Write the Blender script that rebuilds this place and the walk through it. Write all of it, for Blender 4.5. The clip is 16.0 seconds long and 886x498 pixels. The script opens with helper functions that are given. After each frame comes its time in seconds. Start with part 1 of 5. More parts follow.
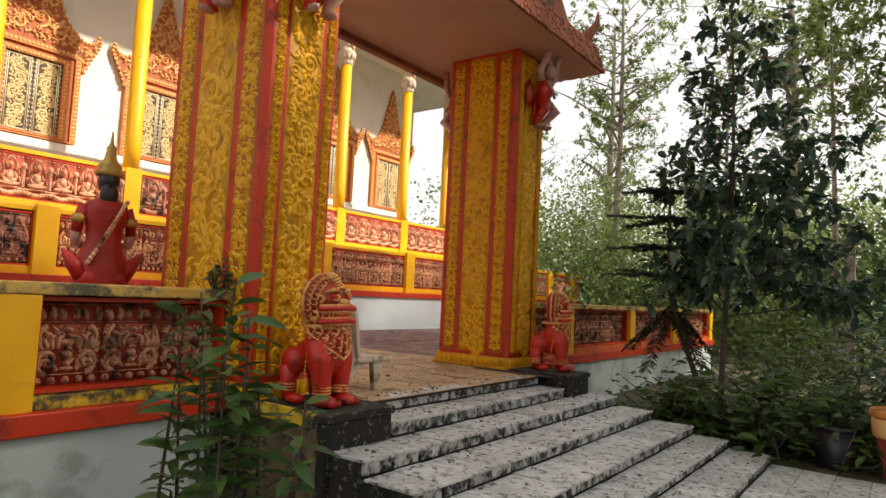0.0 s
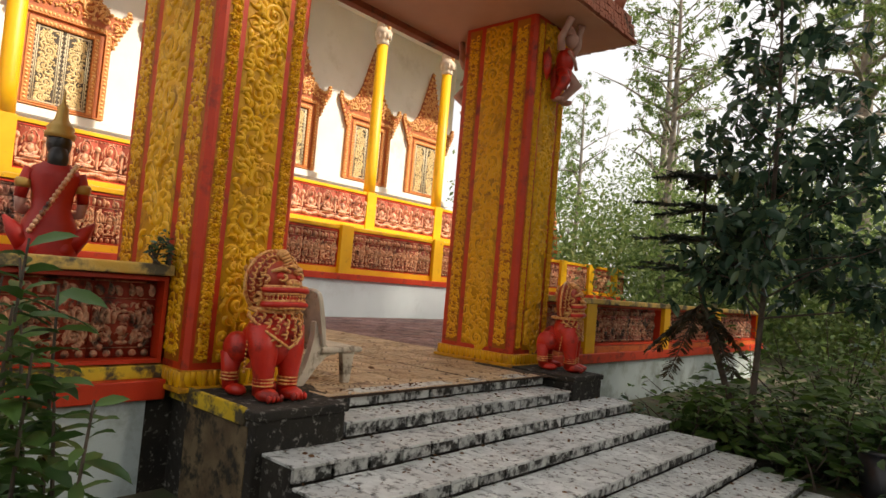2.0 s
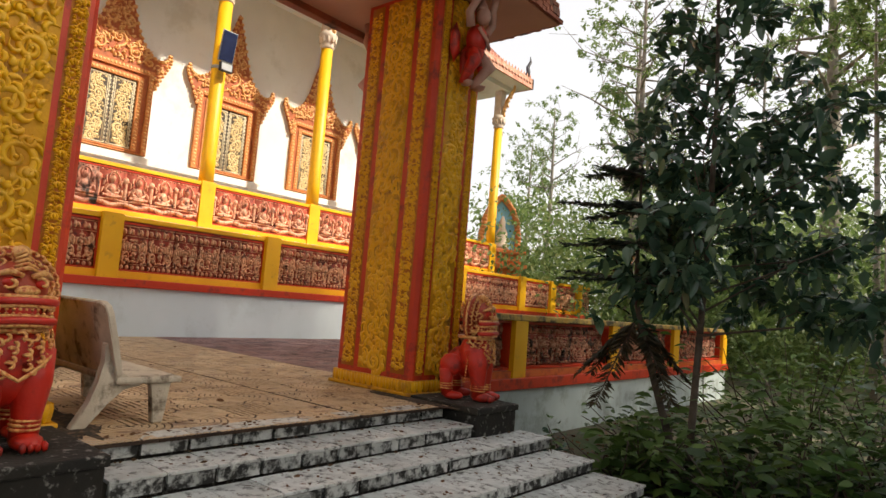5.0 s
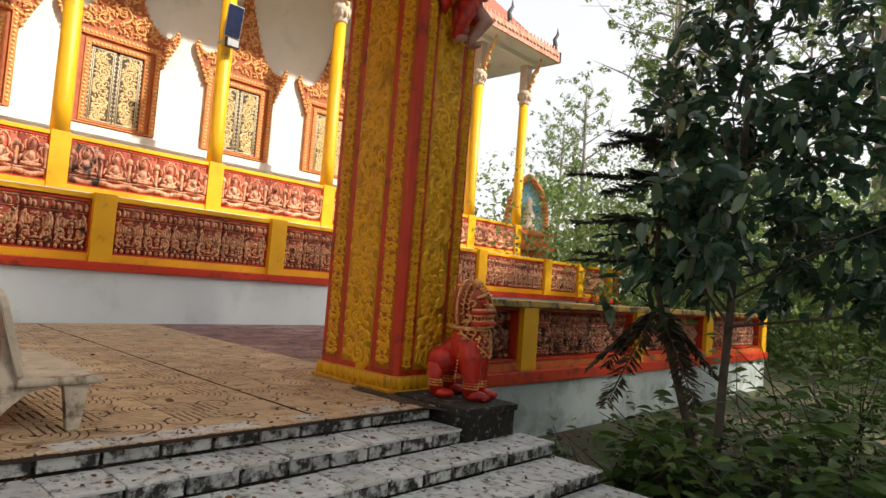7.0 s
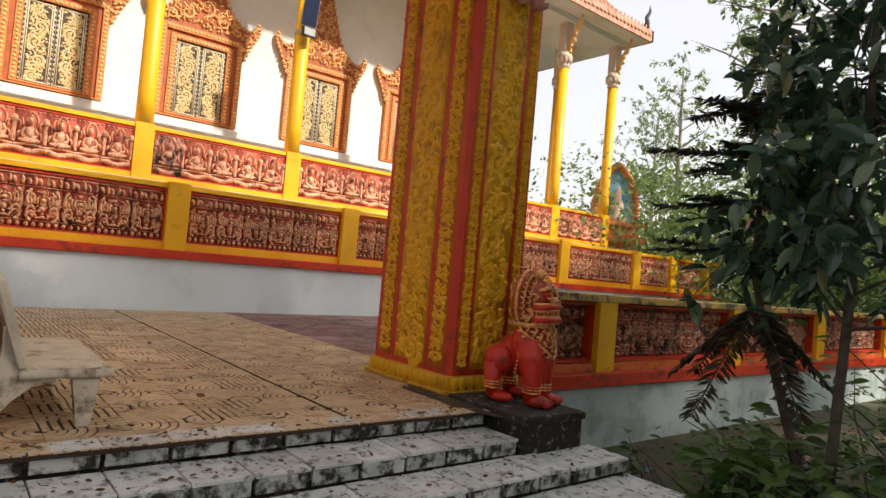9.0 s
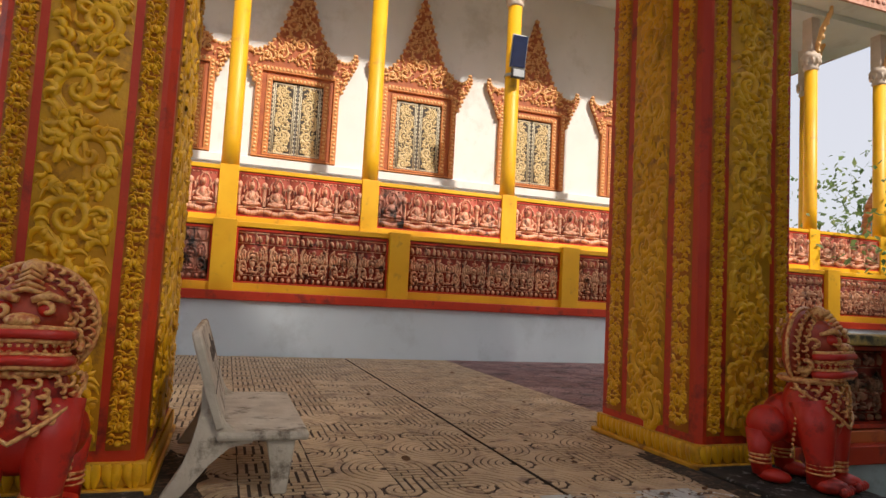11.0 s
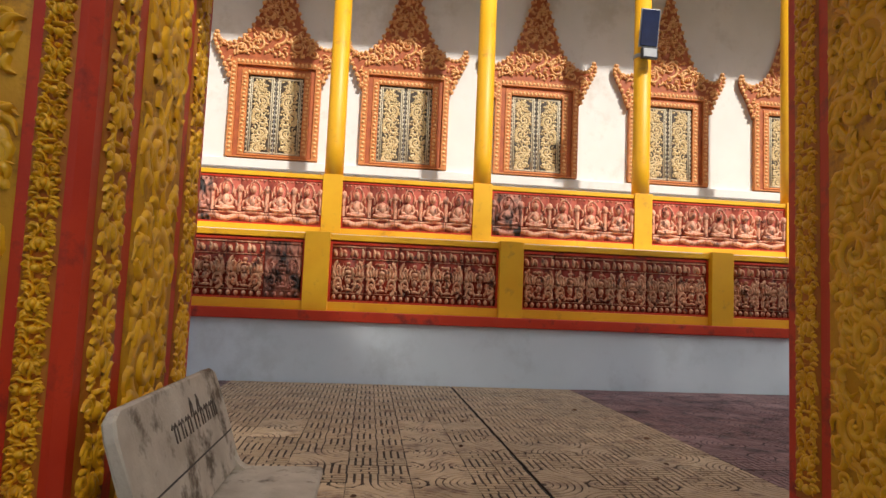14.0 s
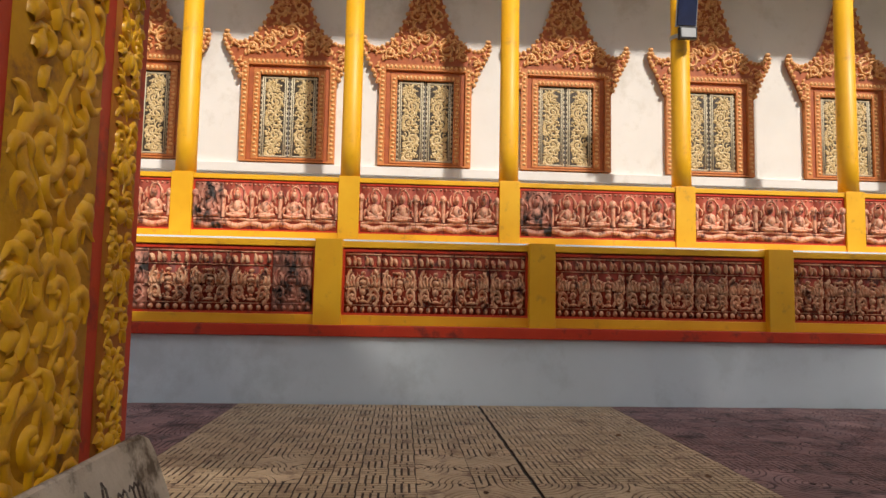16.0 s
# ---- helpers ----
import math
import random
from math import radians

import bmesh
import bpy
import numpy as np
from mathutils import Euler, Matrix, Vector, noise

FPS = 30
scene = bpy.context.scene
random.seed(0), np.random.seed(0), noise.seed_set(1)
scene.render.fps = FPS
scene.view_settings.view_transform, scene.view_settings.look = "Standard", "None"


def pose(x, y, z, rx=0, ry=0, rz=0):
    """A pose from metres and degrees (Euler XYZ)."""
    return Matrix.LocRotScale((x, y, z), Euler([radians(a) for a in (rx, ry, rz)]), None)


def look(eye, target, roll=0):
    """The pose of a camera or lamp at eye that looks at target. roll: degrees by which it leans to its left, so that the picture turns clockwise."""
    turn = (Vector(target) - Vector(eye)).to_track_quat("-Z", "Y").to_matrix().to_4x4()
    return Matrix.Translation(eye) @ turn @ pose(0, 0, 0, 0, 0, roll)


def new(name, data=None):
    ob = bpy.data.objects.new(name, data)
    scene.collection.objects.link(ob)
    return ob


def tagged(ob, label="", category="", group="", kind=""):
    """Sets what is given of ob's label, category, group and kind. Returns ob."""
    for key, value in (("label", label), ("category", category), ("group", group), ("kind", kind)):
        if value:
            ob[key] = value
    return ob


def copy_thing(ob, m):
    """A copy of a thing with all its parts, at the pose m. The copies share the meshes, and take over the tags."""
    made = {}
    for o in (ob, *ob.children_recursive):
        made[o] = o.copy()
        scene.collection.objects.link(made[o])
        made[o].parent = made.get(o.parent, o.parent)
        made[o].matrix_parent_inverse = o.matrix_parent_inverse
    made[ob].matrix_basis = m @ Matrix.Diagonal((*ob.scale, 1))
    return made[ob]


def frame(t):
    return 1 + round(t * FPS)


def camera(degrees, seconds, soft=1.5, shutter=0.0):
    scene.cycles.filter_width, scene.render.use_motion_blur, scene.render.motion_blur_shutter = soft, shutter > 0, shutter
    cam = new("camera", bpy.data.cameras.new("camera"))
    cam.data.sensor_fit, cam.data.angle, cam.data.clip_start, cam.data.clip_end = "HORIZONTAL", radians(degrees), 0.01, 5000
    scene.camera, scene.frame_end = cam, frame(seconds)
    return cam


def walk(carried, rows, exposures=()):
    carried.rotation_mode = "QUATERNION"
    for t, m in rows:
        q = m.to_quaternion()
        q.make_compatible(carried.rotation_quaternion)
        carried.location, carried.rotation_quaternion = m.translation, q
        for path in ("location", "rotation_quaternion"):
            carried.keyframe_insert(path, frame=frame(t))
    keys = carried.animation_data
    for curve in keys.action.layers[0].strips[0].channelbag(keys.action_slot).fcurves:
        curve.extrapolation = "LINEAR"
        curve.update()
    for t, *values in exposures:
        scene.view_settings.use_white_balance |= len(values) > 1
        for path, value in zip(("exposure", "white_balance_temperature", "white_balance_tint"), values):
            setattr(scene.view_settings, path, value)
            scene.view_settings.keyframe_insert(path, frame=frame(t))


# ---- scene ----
cam = camera(70.0, 16.0)
PATH = [
    (0, (0.819, 0.613, 1.649), (-0.372, 2.213, 1.795), 2.8),
    (0.5, (0.809, 0.836, 1.642), (-0.38, 2.428, 1.865), 3.9),
    (1, (0.785, 1.064, 1.624), (-0.415, 2.657, 1.772), 3.6),
    (1.5, (0.825, 1.306, 1.642), (-0.43, 2.855, 1.8), 4.7),
    (2, (0.892, 1.535, 1.648), (-0.43, 3.033, 1.755), 4.9),
    (2.5, (0.855, 1.776, 1.629), (-0.468, 3.27, 1.752), 4.2),
    (3, (0.818, 2.014, 1.639), (-0.42, 3.576, 1.804), 3.9),
    (3.5, (0.834, 2.246, 1.624), (-0.419, 3.798, 1.775), 2.9),
    (4, (0.887, 2.529, 1.638), (-0.379, 4.062, 1.852), 4.0),
    (6.5, (0.801, 3.624, 1.685), (-0.509, 5.133, 1.778), 5.2),
    (7, (0.708, 3.843, 1.71), (-0.658, 5.3, 1.825), 4.4),
    (7.5, (0.657, 3.995, 1.716), (-0.674, 5.485, 1.825), 5.0),
    (8, (0.612, 4.143, 1.71), (-0.729, 5.625, 1.793), 4.5),
    (8.5, (0.563, 4.326, 1.713), (-0.867, 5.719, 1.841), 5.0),
    (9, (0.491, 4.424, 1.712), (-1.065, 5.678, 1.781), 5.0),
    (9.5, (0.39, 4.505, 1.724), (-1.293, 5.583, 1.782), 4.9),
    (10, (0.254, 4.607, 1.715), (-1.528, 5.51, 1.818), 4.4),
    (12.5, (-0.612, 5.2, 1.782), (-2.572, 5.589, 1.875), 2.4),
    (13, (-0.847, 5.358, 1.82), (-2.82, 5.68, 1.882), 2.9),
    (13.5, (-0.973, 5.445, 1.834), (-2.955, 5.696, 1.943), 2.8),
    (14, (-1.218, 5.424, 1.874), (-3.199, 5.649, 2.035), 2.4),
    (14.5, (-1.386, 5.506, 1.933), (-3.368, 5.739, 2.059), 0.8),
    (15, (-1.572, 5.571, 1.952), (-3.558, 5.754, 2.103), 0.7),
    (15.5, (-1.786, 5.609, 1.992), (-3.771, 5.781, 2.165), -0.4),
    (16, (-1.972, 5.614, 2.01), (-3.962, 5.74, 2.167), 1.1),
]
EXPOSURES = [(0.0, 0.46, 7450, 13), (4.0, 0.45, 7350, 12), (6.5, 0.45, 7050, 12), (9.0, 0.38, 7000, 13), (10.0, 0.14, 6900, 15), (12.5, -0.02, 6400, 15), (15.0, -0.16, 6500, 14), (16.0, -0.27, 6550, 14)]
walk(cam, [(t, look(eye, target, roll)) for t, eye, target, roll in PATH], EXPOSURES)

# ---- world and sun ----
world = bpy.data.worlds.new("sky")
scene.world = world
world.use_nodes = True
wn = world.node_tree.nodes
sky = wn.new("ShaderNodeTexSky")
sky.sky_type = "NISHITA"
sky.sun_disc = False
SUN_EL, SUN_AZ = radians(42.8), radians(62)   # azimuth clockwise from +y
sky.sun_elevation, sky.sun_rotation = SUN_EL, SUN_AZ
sky.air_density, sky.dust_density = 1.0, 4.0
wn["Background"].inputs[1].default_value = 0.15
veil = wn.new("ShaderNodeMix")              # thin bright haze over the sky
veil.data_type = "RGBA"
veil.inputs["Factor"].default_value = 0.68
veil.inputs["B"].default_value = (6.0, 6.2, 6.5, 1)
world.node_tree.links.new(sky.outputs[0], veil.inputs["A"])
world.node_tree.links.new(veil.outputs["Result"], wn["Background"].inputs[0])
sun_data = bpy.data.lights.new("sun", "SUN")
sun_data.energy, sun_data.angle, sun_data.color = 4.6, radians(2.0), (1.0, 0.93, 0.82)
sun = new("sun", sun_data)
sun_way = Vector((math.sin(SUN_AZ) * math.cos(SUN_EL), math.cos(SUN_AZ) * math.cos(SUN_EL), math.sin(SUN_EL)))
sun.matrix_world = look(sun_way * 40, (0, 0, 0))


# ---- materials ----
def material(name, colours, scale=4.0, rough=0.7, bump=0.2, bump_scale=40.0, metal=0.0, stains=None, stain_scale=1.5, stain_amount=0.5, per_object=0.0, coat=0.0):
    """A painted or natural surface: colours blended by noise at two scales, stains with a shape of their own, fine relief."""
    m = bpy.data.materials.new(name)
    m.use_nodes = True
    nt = m.node_tree
    n, l = nt.nodes, nt.links
    b = n["Principled BSDF"]
    geo = n.new("ShaderNodeTexCoord")
    where = geo.outputs["Object"]
    if per_object:
        info = n.new("ShaderNodeObjectInfo")
        shift = n.new("ShaderNodeVectorMath")
        shift.operation = "MULTIPLY_ADD"
        l.new(info.outputs["Random"], shift.inputs[0])
        shift.inputs[1].default_value = (91.0, 57.0, 33.0)
        l.new(where, shift.inputs[2])
        where = shift.outputs[0]
    n1 = n.new("ShaderNodeTexNoise")
    n1.inputs["Scale"].default_value, n1.inputs["Detail"].default_value = scale, 6
    l.new(where, n1.inputs["Vector"])
    ramp = n.new("ShaderNodeValToRGB")
    el = ramp.color_ramp.elements
    el[0].position, el[0].color = 0.33, (*colours[0], 1)
    el[1].position, el[1].color = 0.67, (*colours[-1], 1)
    for k, c in enumerate(colours[1:-1]):
        e = el.new(0.33 + 0.34 * (k + 1) / (len(colours) - 1))
        e.color = (*c, 1)
    l.new(n1.outputs["Fac"], ramp.inputs["Fac"])
    colour = ramp.outputs["Color"]
    if stains:
        n2 = n.new("ShaderNodeTexNoise")
        n2.inputs["Scale"].default_value, n2.inputs["Detail"].default_value, n2.inputs["Roughness"].default_value = stain_scale, 8, 0.68
        l.new(where, n2.inputs["Vector"])
        r2 = n.new("ShaderNodeValToRGB")
        lo = 0.62 - 0.28 * stain_amount
        r2.color_ramp.elements[0].position, r2.color_ramp.elements[1].position = lo, lo + 0.12
        mix = n.new("ShaderNodeMix")
        mix.data_type = "RGBA"
        l.new(n2.outputs["Fac"], r2.inputs["Fac"])
        l.new(r2.outputs["Color"], mix.inputs["Factor"])
        l.new(colour, mix.inputs["A"])
        mix.inputs["B"].default_value = (*stains, 1)
        colour = mix.outputs["Result"]
    if per_object:
        hsv = n.new("ShaderNodeHueSaturation")
        mr = n.new("ShaderNodeMapRange")
        mr.inputs["To Min"].default_value, mr.inputs["To Max"].default_value = 1 - per_object, 1 + per_object
        l.new(info.outputs["Random"], mr.inputs["Value"])
        l.new(mr.outputs["Result"], hsv.inputs["Value"])
        l.new(colour, hsv.inputs["Color"])
        colour = hsv.outputs["Color"]
    l.new(colour, b.inputs["Base Color"])
    b.inputs["Metallic"].default_value = metal
    b.inputs["Coat Weight"].default_value = coat
    rr = n.new("ShaderNodeMapRange")
    rr.inputs["To Min"].default_value, rr.inputs["To Max"].default_value = max(0.05, rough - 0.12), min(1, rough + 0.12)
    l.new(n1.outputs["Fac"], rr.inputs["Value"])
    l.new(rr.outputs["Result"], b.inputs["Roughness"])
    if bump:
        n3 = n.new("ShaderNodeTexNoise")
        n3.inputs["Scale"].default_value, n3.inputs["Detail"].default_value = bump_scale, 5
        l.new(where, n3.inputs["Vector"])
        bp = n.new("ShaderNodeBump")
        bp.inputs["Strength"].default_value, bp.inputs["Distance"].default_value = bump, 0.01
        l.new(n3.outputs["Fac"], bp.inputs["Height"])
        l.new(bp.outputs["Normal"], b.inputs["Normal"])
    return m


def leaf_material(name, colours, rough=0.45, glow=0.25):
    """Leaves that differ one by one and let some light through."""
    m = bpy.data.materials.new(name)
    m.use_nodes = True
    n, l = m.node_tree.nodes, m.node_tree.links
    b = n["Principled BSDF"]
    geo = n.new("ShaderNodeNewGeometry")
    ramp = n.new("ShaderNodeValToRGB")
    el = ramp.color_ramp.elements
    el[0].color, el[1].color = (*colours[0], 1), (*colours[-1], 1)
    for k, c in enumerate(colours[1:-1]):
        el.new((k + 1) / (len(colours) - 1)).color = (*c, 1)
    l.new(geo.outputs["Random Per Island"], ramp.inputs["Fac"])
    l.new(ramp.outputs["Color"], b.inputs["Base Color"])
    b.inputs["Roughness"].default_value = rough
    tr = n.new("ShaderNodeBsdfTranslucent")
    l.new(ramp.outputs["Color"], tr.inputs["Color"])
    mix = n.new("ShaderNodeMixShader")
    mix.inputs[0].default_value = glow
    l.new(b.outputs[0], mix.inputs[1])
    l.new(tr.outputs[0], mix.inputs[2])
    l.new(mix.outputs[0], n["Material Output"].inputs["Surface"])
    return m


GOLD = material("gold_paint", [(0.76, 0.36, 0.008), (0.87, 0.475, 0.013), (0.81, 0.41, 0.009)], 5, 0.36, 0.25, 60, stains=(0.56, 0.28, 0.012), stain_scale=3.2, stain_amount=0.3)
# darker gold for the panels' ground: shade between the carvings put into the colour
GOLD_DEEP = material("gold_ground_with_shade", [(0.58, 0.27, 0.007), (0.70, 0.36, 0.010)], 5, 0.55, 0.3, 50, stains=(0.28, 0.11, 0.012), stain_scale=4.5, stain_amount=0.35)
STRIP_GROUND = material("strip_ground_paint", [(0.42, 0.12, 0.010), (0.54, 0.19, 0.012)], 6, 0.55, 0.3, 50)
YELLOW = material("yellow_paint", [(0.80, 0.40, 0.006), (0.86, 0.47, 0.010)], 2.5, 0.48, 0.15, 60, stains=(0.58, 0.29, 0.02), stain_scale=3.5, stain_amount=0.15)
RED = material("red_paint", [(0.52, 0.030, 0.007), (0.62, 0.048, 0.009)], 3, 0.48, 0.12, 50, stains=(0.22, 0.02, 0.012), stain_scale=3, stain_amount=0.3)
RED_LION = material("lion_red_paint", [(0.50, 0.016, 0.008), (0.62, 0.030, 0.011)], 6, 0.40, 0.3, 30, stains=(0.22, 0.012, 0.008), stain_scale=6, stain_amount=0.36)
MAROON = material("dark_red_ground", [(0.20, 0.017, 0.010), (0.29, 0.028, 0.014)], 6, 0.6, 0.2, 50, stains=(0.035, 0.010, 0.008), stain_scale=4, stain_amount=0.4, per_object=0.12)
TILE_RED = material("tile_red_ground", [(0.27, 0.030, 0.014), (0.38, 0.052, 0.022)], 6, 0.6, 0.2, 50, stains=(0.06, 0.014, 0.010), stain_scale=4, stain_amount=0.35, per_object=0.12)
TILE_PALE = material("faded_red_ground", [(0.38, 0.070, 0.04), (0.50, 0.12, 0.07)], 6, 0.6, 0.2, 50, stains=(0.20, 0.04, 0.03), stain_scale=4, stain_amount=0.3, per_object=0.12)
COPPER = material("rose_gold_relief", [(0.66, 0.26, 0.12), (0.80, 0.50, 0.30), (0.60, 0.20, 0.09)], 9, 0.5, 0.2, 60, stains=(0.09, 0.025, 0.018), stain_scale=5, stain_amount=0.35, per_object=0.15)
COPPER_OLD = material("weathered_rose_relief", [(0.46, 0.17, 0.09), (0.60, 0.34, 0.21), (0.40, 0.12, 0.065)], 9, 0.55, 0.2, 60, stains=(0.05, 0.03, 0.02), stain_scale=4, stain_amount=0.5, per_object=0.15)
COPPER_UP = material("pale_rose_relief", [(0.62, 0.20, 0.10), (0.76, 0.43, 0.27), (0.60, 0.16, 0.085)], 9, 0.5, 0.2, 60, stains=(0.12, 0.035, 0.025), stain_scale=5, stain_amount=0.35, per_object=0.15)
SOOT = material("sooty_relief", [(0.40, 0.13, 0.08), (0.58, 0.30, 0.21)], 9, 0.7, 0.3, 50, stains=(0.022, 0.017, 0.015), stain_scale=2.2, stain_amount=0.55, per_object=0.1)
TERRA = material("terracotta_frame_paint", [(0.54, 0.18, 0.045), (0.68, 0.26, 0.075)], 8, 0.5, 0.3, 60)
GILT = material("gilt_highlight", [(0.75, 0.40, 0.14), (0.85, 0.52, 0.22)], 14, 0.4, 0.2, 60)
WHITE = material("white_wall_paint", [(0.78, 0.77, 0.73), (0.84, 0.83, 0.79)], 1.2, 0.7, 0.08, 60, stains=(0.68, 0.66, 0.60), stain_scale=0.8, stain_amount=0.3)
BLUE = material("pale_blue_wall_paint", [(0.64, 0.73, 0.77), (0.71, 0.80, 0.84)], 0.9, 0.65, 0.1, 50, stains=(0.60, 0.68, 0.71), stain_scale=1.3, stain_amount=0.35)
BLUE_OLD = material("weathered_blue_wall_paint", [(0.44, 0.53, 0.54), (0.53, 0.62, 0.63)], 1.4, 0.7, 0.2, 45, stains=(0.33, 0.39, 0.38), stain_scale=2.2, stain_amount=0.45)
CONCRETE = material("mouldy_concrete", [(0.008, 0.007, 0.006), (0.032, 0.027, 0.019)], 3, 0.9, 0.8, 25, stains=(0.27, 0.26, 0.24), stain_scale=15, stain_amount=0.22)
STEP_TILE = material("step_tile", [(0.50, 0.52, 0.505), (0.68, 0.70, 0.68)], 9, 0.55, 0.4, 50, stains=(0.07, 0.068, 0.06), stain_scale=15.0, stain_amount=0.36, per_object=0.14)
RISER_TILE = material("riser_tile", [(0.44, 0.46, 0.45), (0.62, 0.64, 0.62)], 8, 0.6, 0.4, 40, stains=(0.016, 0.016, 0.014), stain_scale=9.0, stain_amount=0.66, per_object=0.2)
ORANGE_RED = material("orange_red_paint", [(0.52, 0.10, 0.02), (0.62, 0.16, 0.03)], 4, 0.55, 0.15, 50, stains=(0.30, 0.05, 0.02), stain_scale=3, stain_amount=0.35)
COPING = material("weathered_coping", [(0.55, 0.33, 0.06), (0.62, 0.45, 0.16)], 4, 0.8, 0.3, 40, stains=(0.10, 0.085, 0.05), stain_scale=4, stain_amount=0.55)
SOFFIT = material("soffit_paint", [(0.56, 0.30, 0.19), (0.64, 0.36, 0.24)], 1.5, 0.7, 0.06, 50)
ROOF = material("clay_roof_tile", [(0.30, 0.085, 0.05), (0.42, 0.14, 0.08)], 6, 0.8, 0.4, 40, stains=(0.10, 0.06, 0.045), stain_scale=3, stain_amount=0.4)
SOIL = material("soil_with_litter", [(0.05, 0.04, 0.028), (0.10, 0.085, 0.055), (0.06, 0.075, 0.03)], 2.5, 0.95, 0.8, 25, stains=(0.05, 0.075, 0.025), stain_scale=1.2, stain_amount=0.5)


# ---- mesh helpers ----
def part(name, bm, mat, parent=None, label="", smooth=False):
    """Links a bmesh as one mesh object, under parent if given."""
    me = bpy.data.meshes.new(name)
    if smooth:
        for fc in bm.faces:
            fc.smooth = True
    bm.to_mesh(me)
    bm.free()
    for m_ in (mat if isinstance(mat, (list, tuple)) else [mat]):
        me.materials.append(m_)
    ob = new(name, me)
    if parent is not None:
        ob.parent = parent
    if label:
        ob["label"] = label
    return ob


def thing(name, at=(0, 0, 0), label="", category="", group="", kind="", rz=0):
    ob = new(name)
    ob.matrix_world = pose(*at, 0, 0, rz)
    return tagged(ob, label, category, group, kind)


def box(bm, x0, x1, y0, y1, z0, z1, bevel=0.0, mi=0):
    vs = [bm.verts.new((x, y, z)) for x in (x0, x1) for y in (y0, y1) for z in (z0, z1)]
    fs = [bm.faces.new([vs[i] for i in q]) for q in ((0, 1, 3, 2), (4, 6, 7, 5), (0, 4, 5, 1), (2, 3, 7, 6), (0, 2, 6, 4), (1, 5, 7, 3))]
    for fc in fs:
        fc.material_index = mi
    if bevel:
        es = list({e for fc in fs for e in fc.edges})
        bmesh.ops.bevel(bm, geom=es, offset=bevel, segments=2, profile=0.5, affect="EDGES", clamp_overlap=True)
    return bm


def boxes(*specs, bevel=0.0):
    bm = bmesh.new()
    for s in specs:
        box(bm, *s, bevel=bevel)
    return bm


def lathe(bm, profile, x=0, y=0, n=20, mi=0, smooth=True):
    """Turns (radius, z) pairs about the vertical through x, y."""
    rings = [[bm.verts.new((x + r * math.cos(a), y + r * math.sin(a), z)) for a in (2 * math.pi * k / n for k in range(n))] for r, z in profile]
    for a, b in zip(rings, rings[1:]):
        for k in range(n):
            fc = bm.faces.new((a[k], a[(k + 1) % n], b[(k + 1) % n], b[k]))
            fc.smooth, fc.material_index = smooth, mi
    for ring, flip in ((rings[0], True), (rings[-1], False)):
        fc = bm.faces.new(ring[::-1] if flip else ring)
        fc.material_index = mi
    return bm


def tube(bm, pts, radii, n=8, mi=0, smooth=True):
    """A round limb along pts with a radius at each."""
    pts = [Vector(p) for p in pts]
    rings = []
    side = None
    for k, p in enumerate(pts):
        way = (pts[min(k + 1, len(pts) - 1)] - pts[max(k - 1, 0)]).normalized()
        if side is None:
            side = way.orthogonal().normalized()
        side = (side - way * side.dot(way)).normalized()
        up = way.cross(side)
        rings.append([bm.verts.new(p + radii[k] * (math.cos(a) * side + math.sin(a) * up)) for a in (2 * math.pi * j / n for j in range(n))])
    for a, b in zip(rings, rings[1:]):
        for k in range(n):
            fc = bm.faces.new((a[k], a[(k + 1) % n], b[(k + 1) % n], b[k]))
            fc.smooth, fc.material_index = smooth, mi
    for ring in (rings[0][::-1], rings[-1]):
        bm.faces.new(ring).material_index = mi
    return bm


def blob(bm, c, r, mi=0, sub=2, turn=None):
    """A rounded lump of half-sizes r at c."""
    m = Matrix.Translation(c) @ (turn.to_4x4() if turn else Matrix()) @ Matrix.Diagonal((*r, 1))
    res = bmesh.ops.create_icosphere(bm, subdivisions=sub, radius=1, matrix=m)
    for v in res["verts"]:
        for fc in v.link_faces:
            fc.smooth, fc.material_index = True, mi
    return bm


def prism(bm, outline, y0, y1, mi=0, bevel=0.0):
    """Extrudes an outline of (a, z) pairs from depth y0 to y1; a runs along local x."""
    v0 = [bm.verts.new((a, y0, z)) for a, z in outline]
    v1 = [bm.verts.new((a, y1, z)) for a, z in outline]
    n = len(outline)
    fs = [bm.faces.new(v0), bm.faces.new(v1[::-1])] + [bm.faces.new((v0[k], v1[k], v1[(k + 1) % n], v0[(k + 1) % n])) for k in range(n)]
    for fc in fs:
        fc.material_index = mi
    return bm


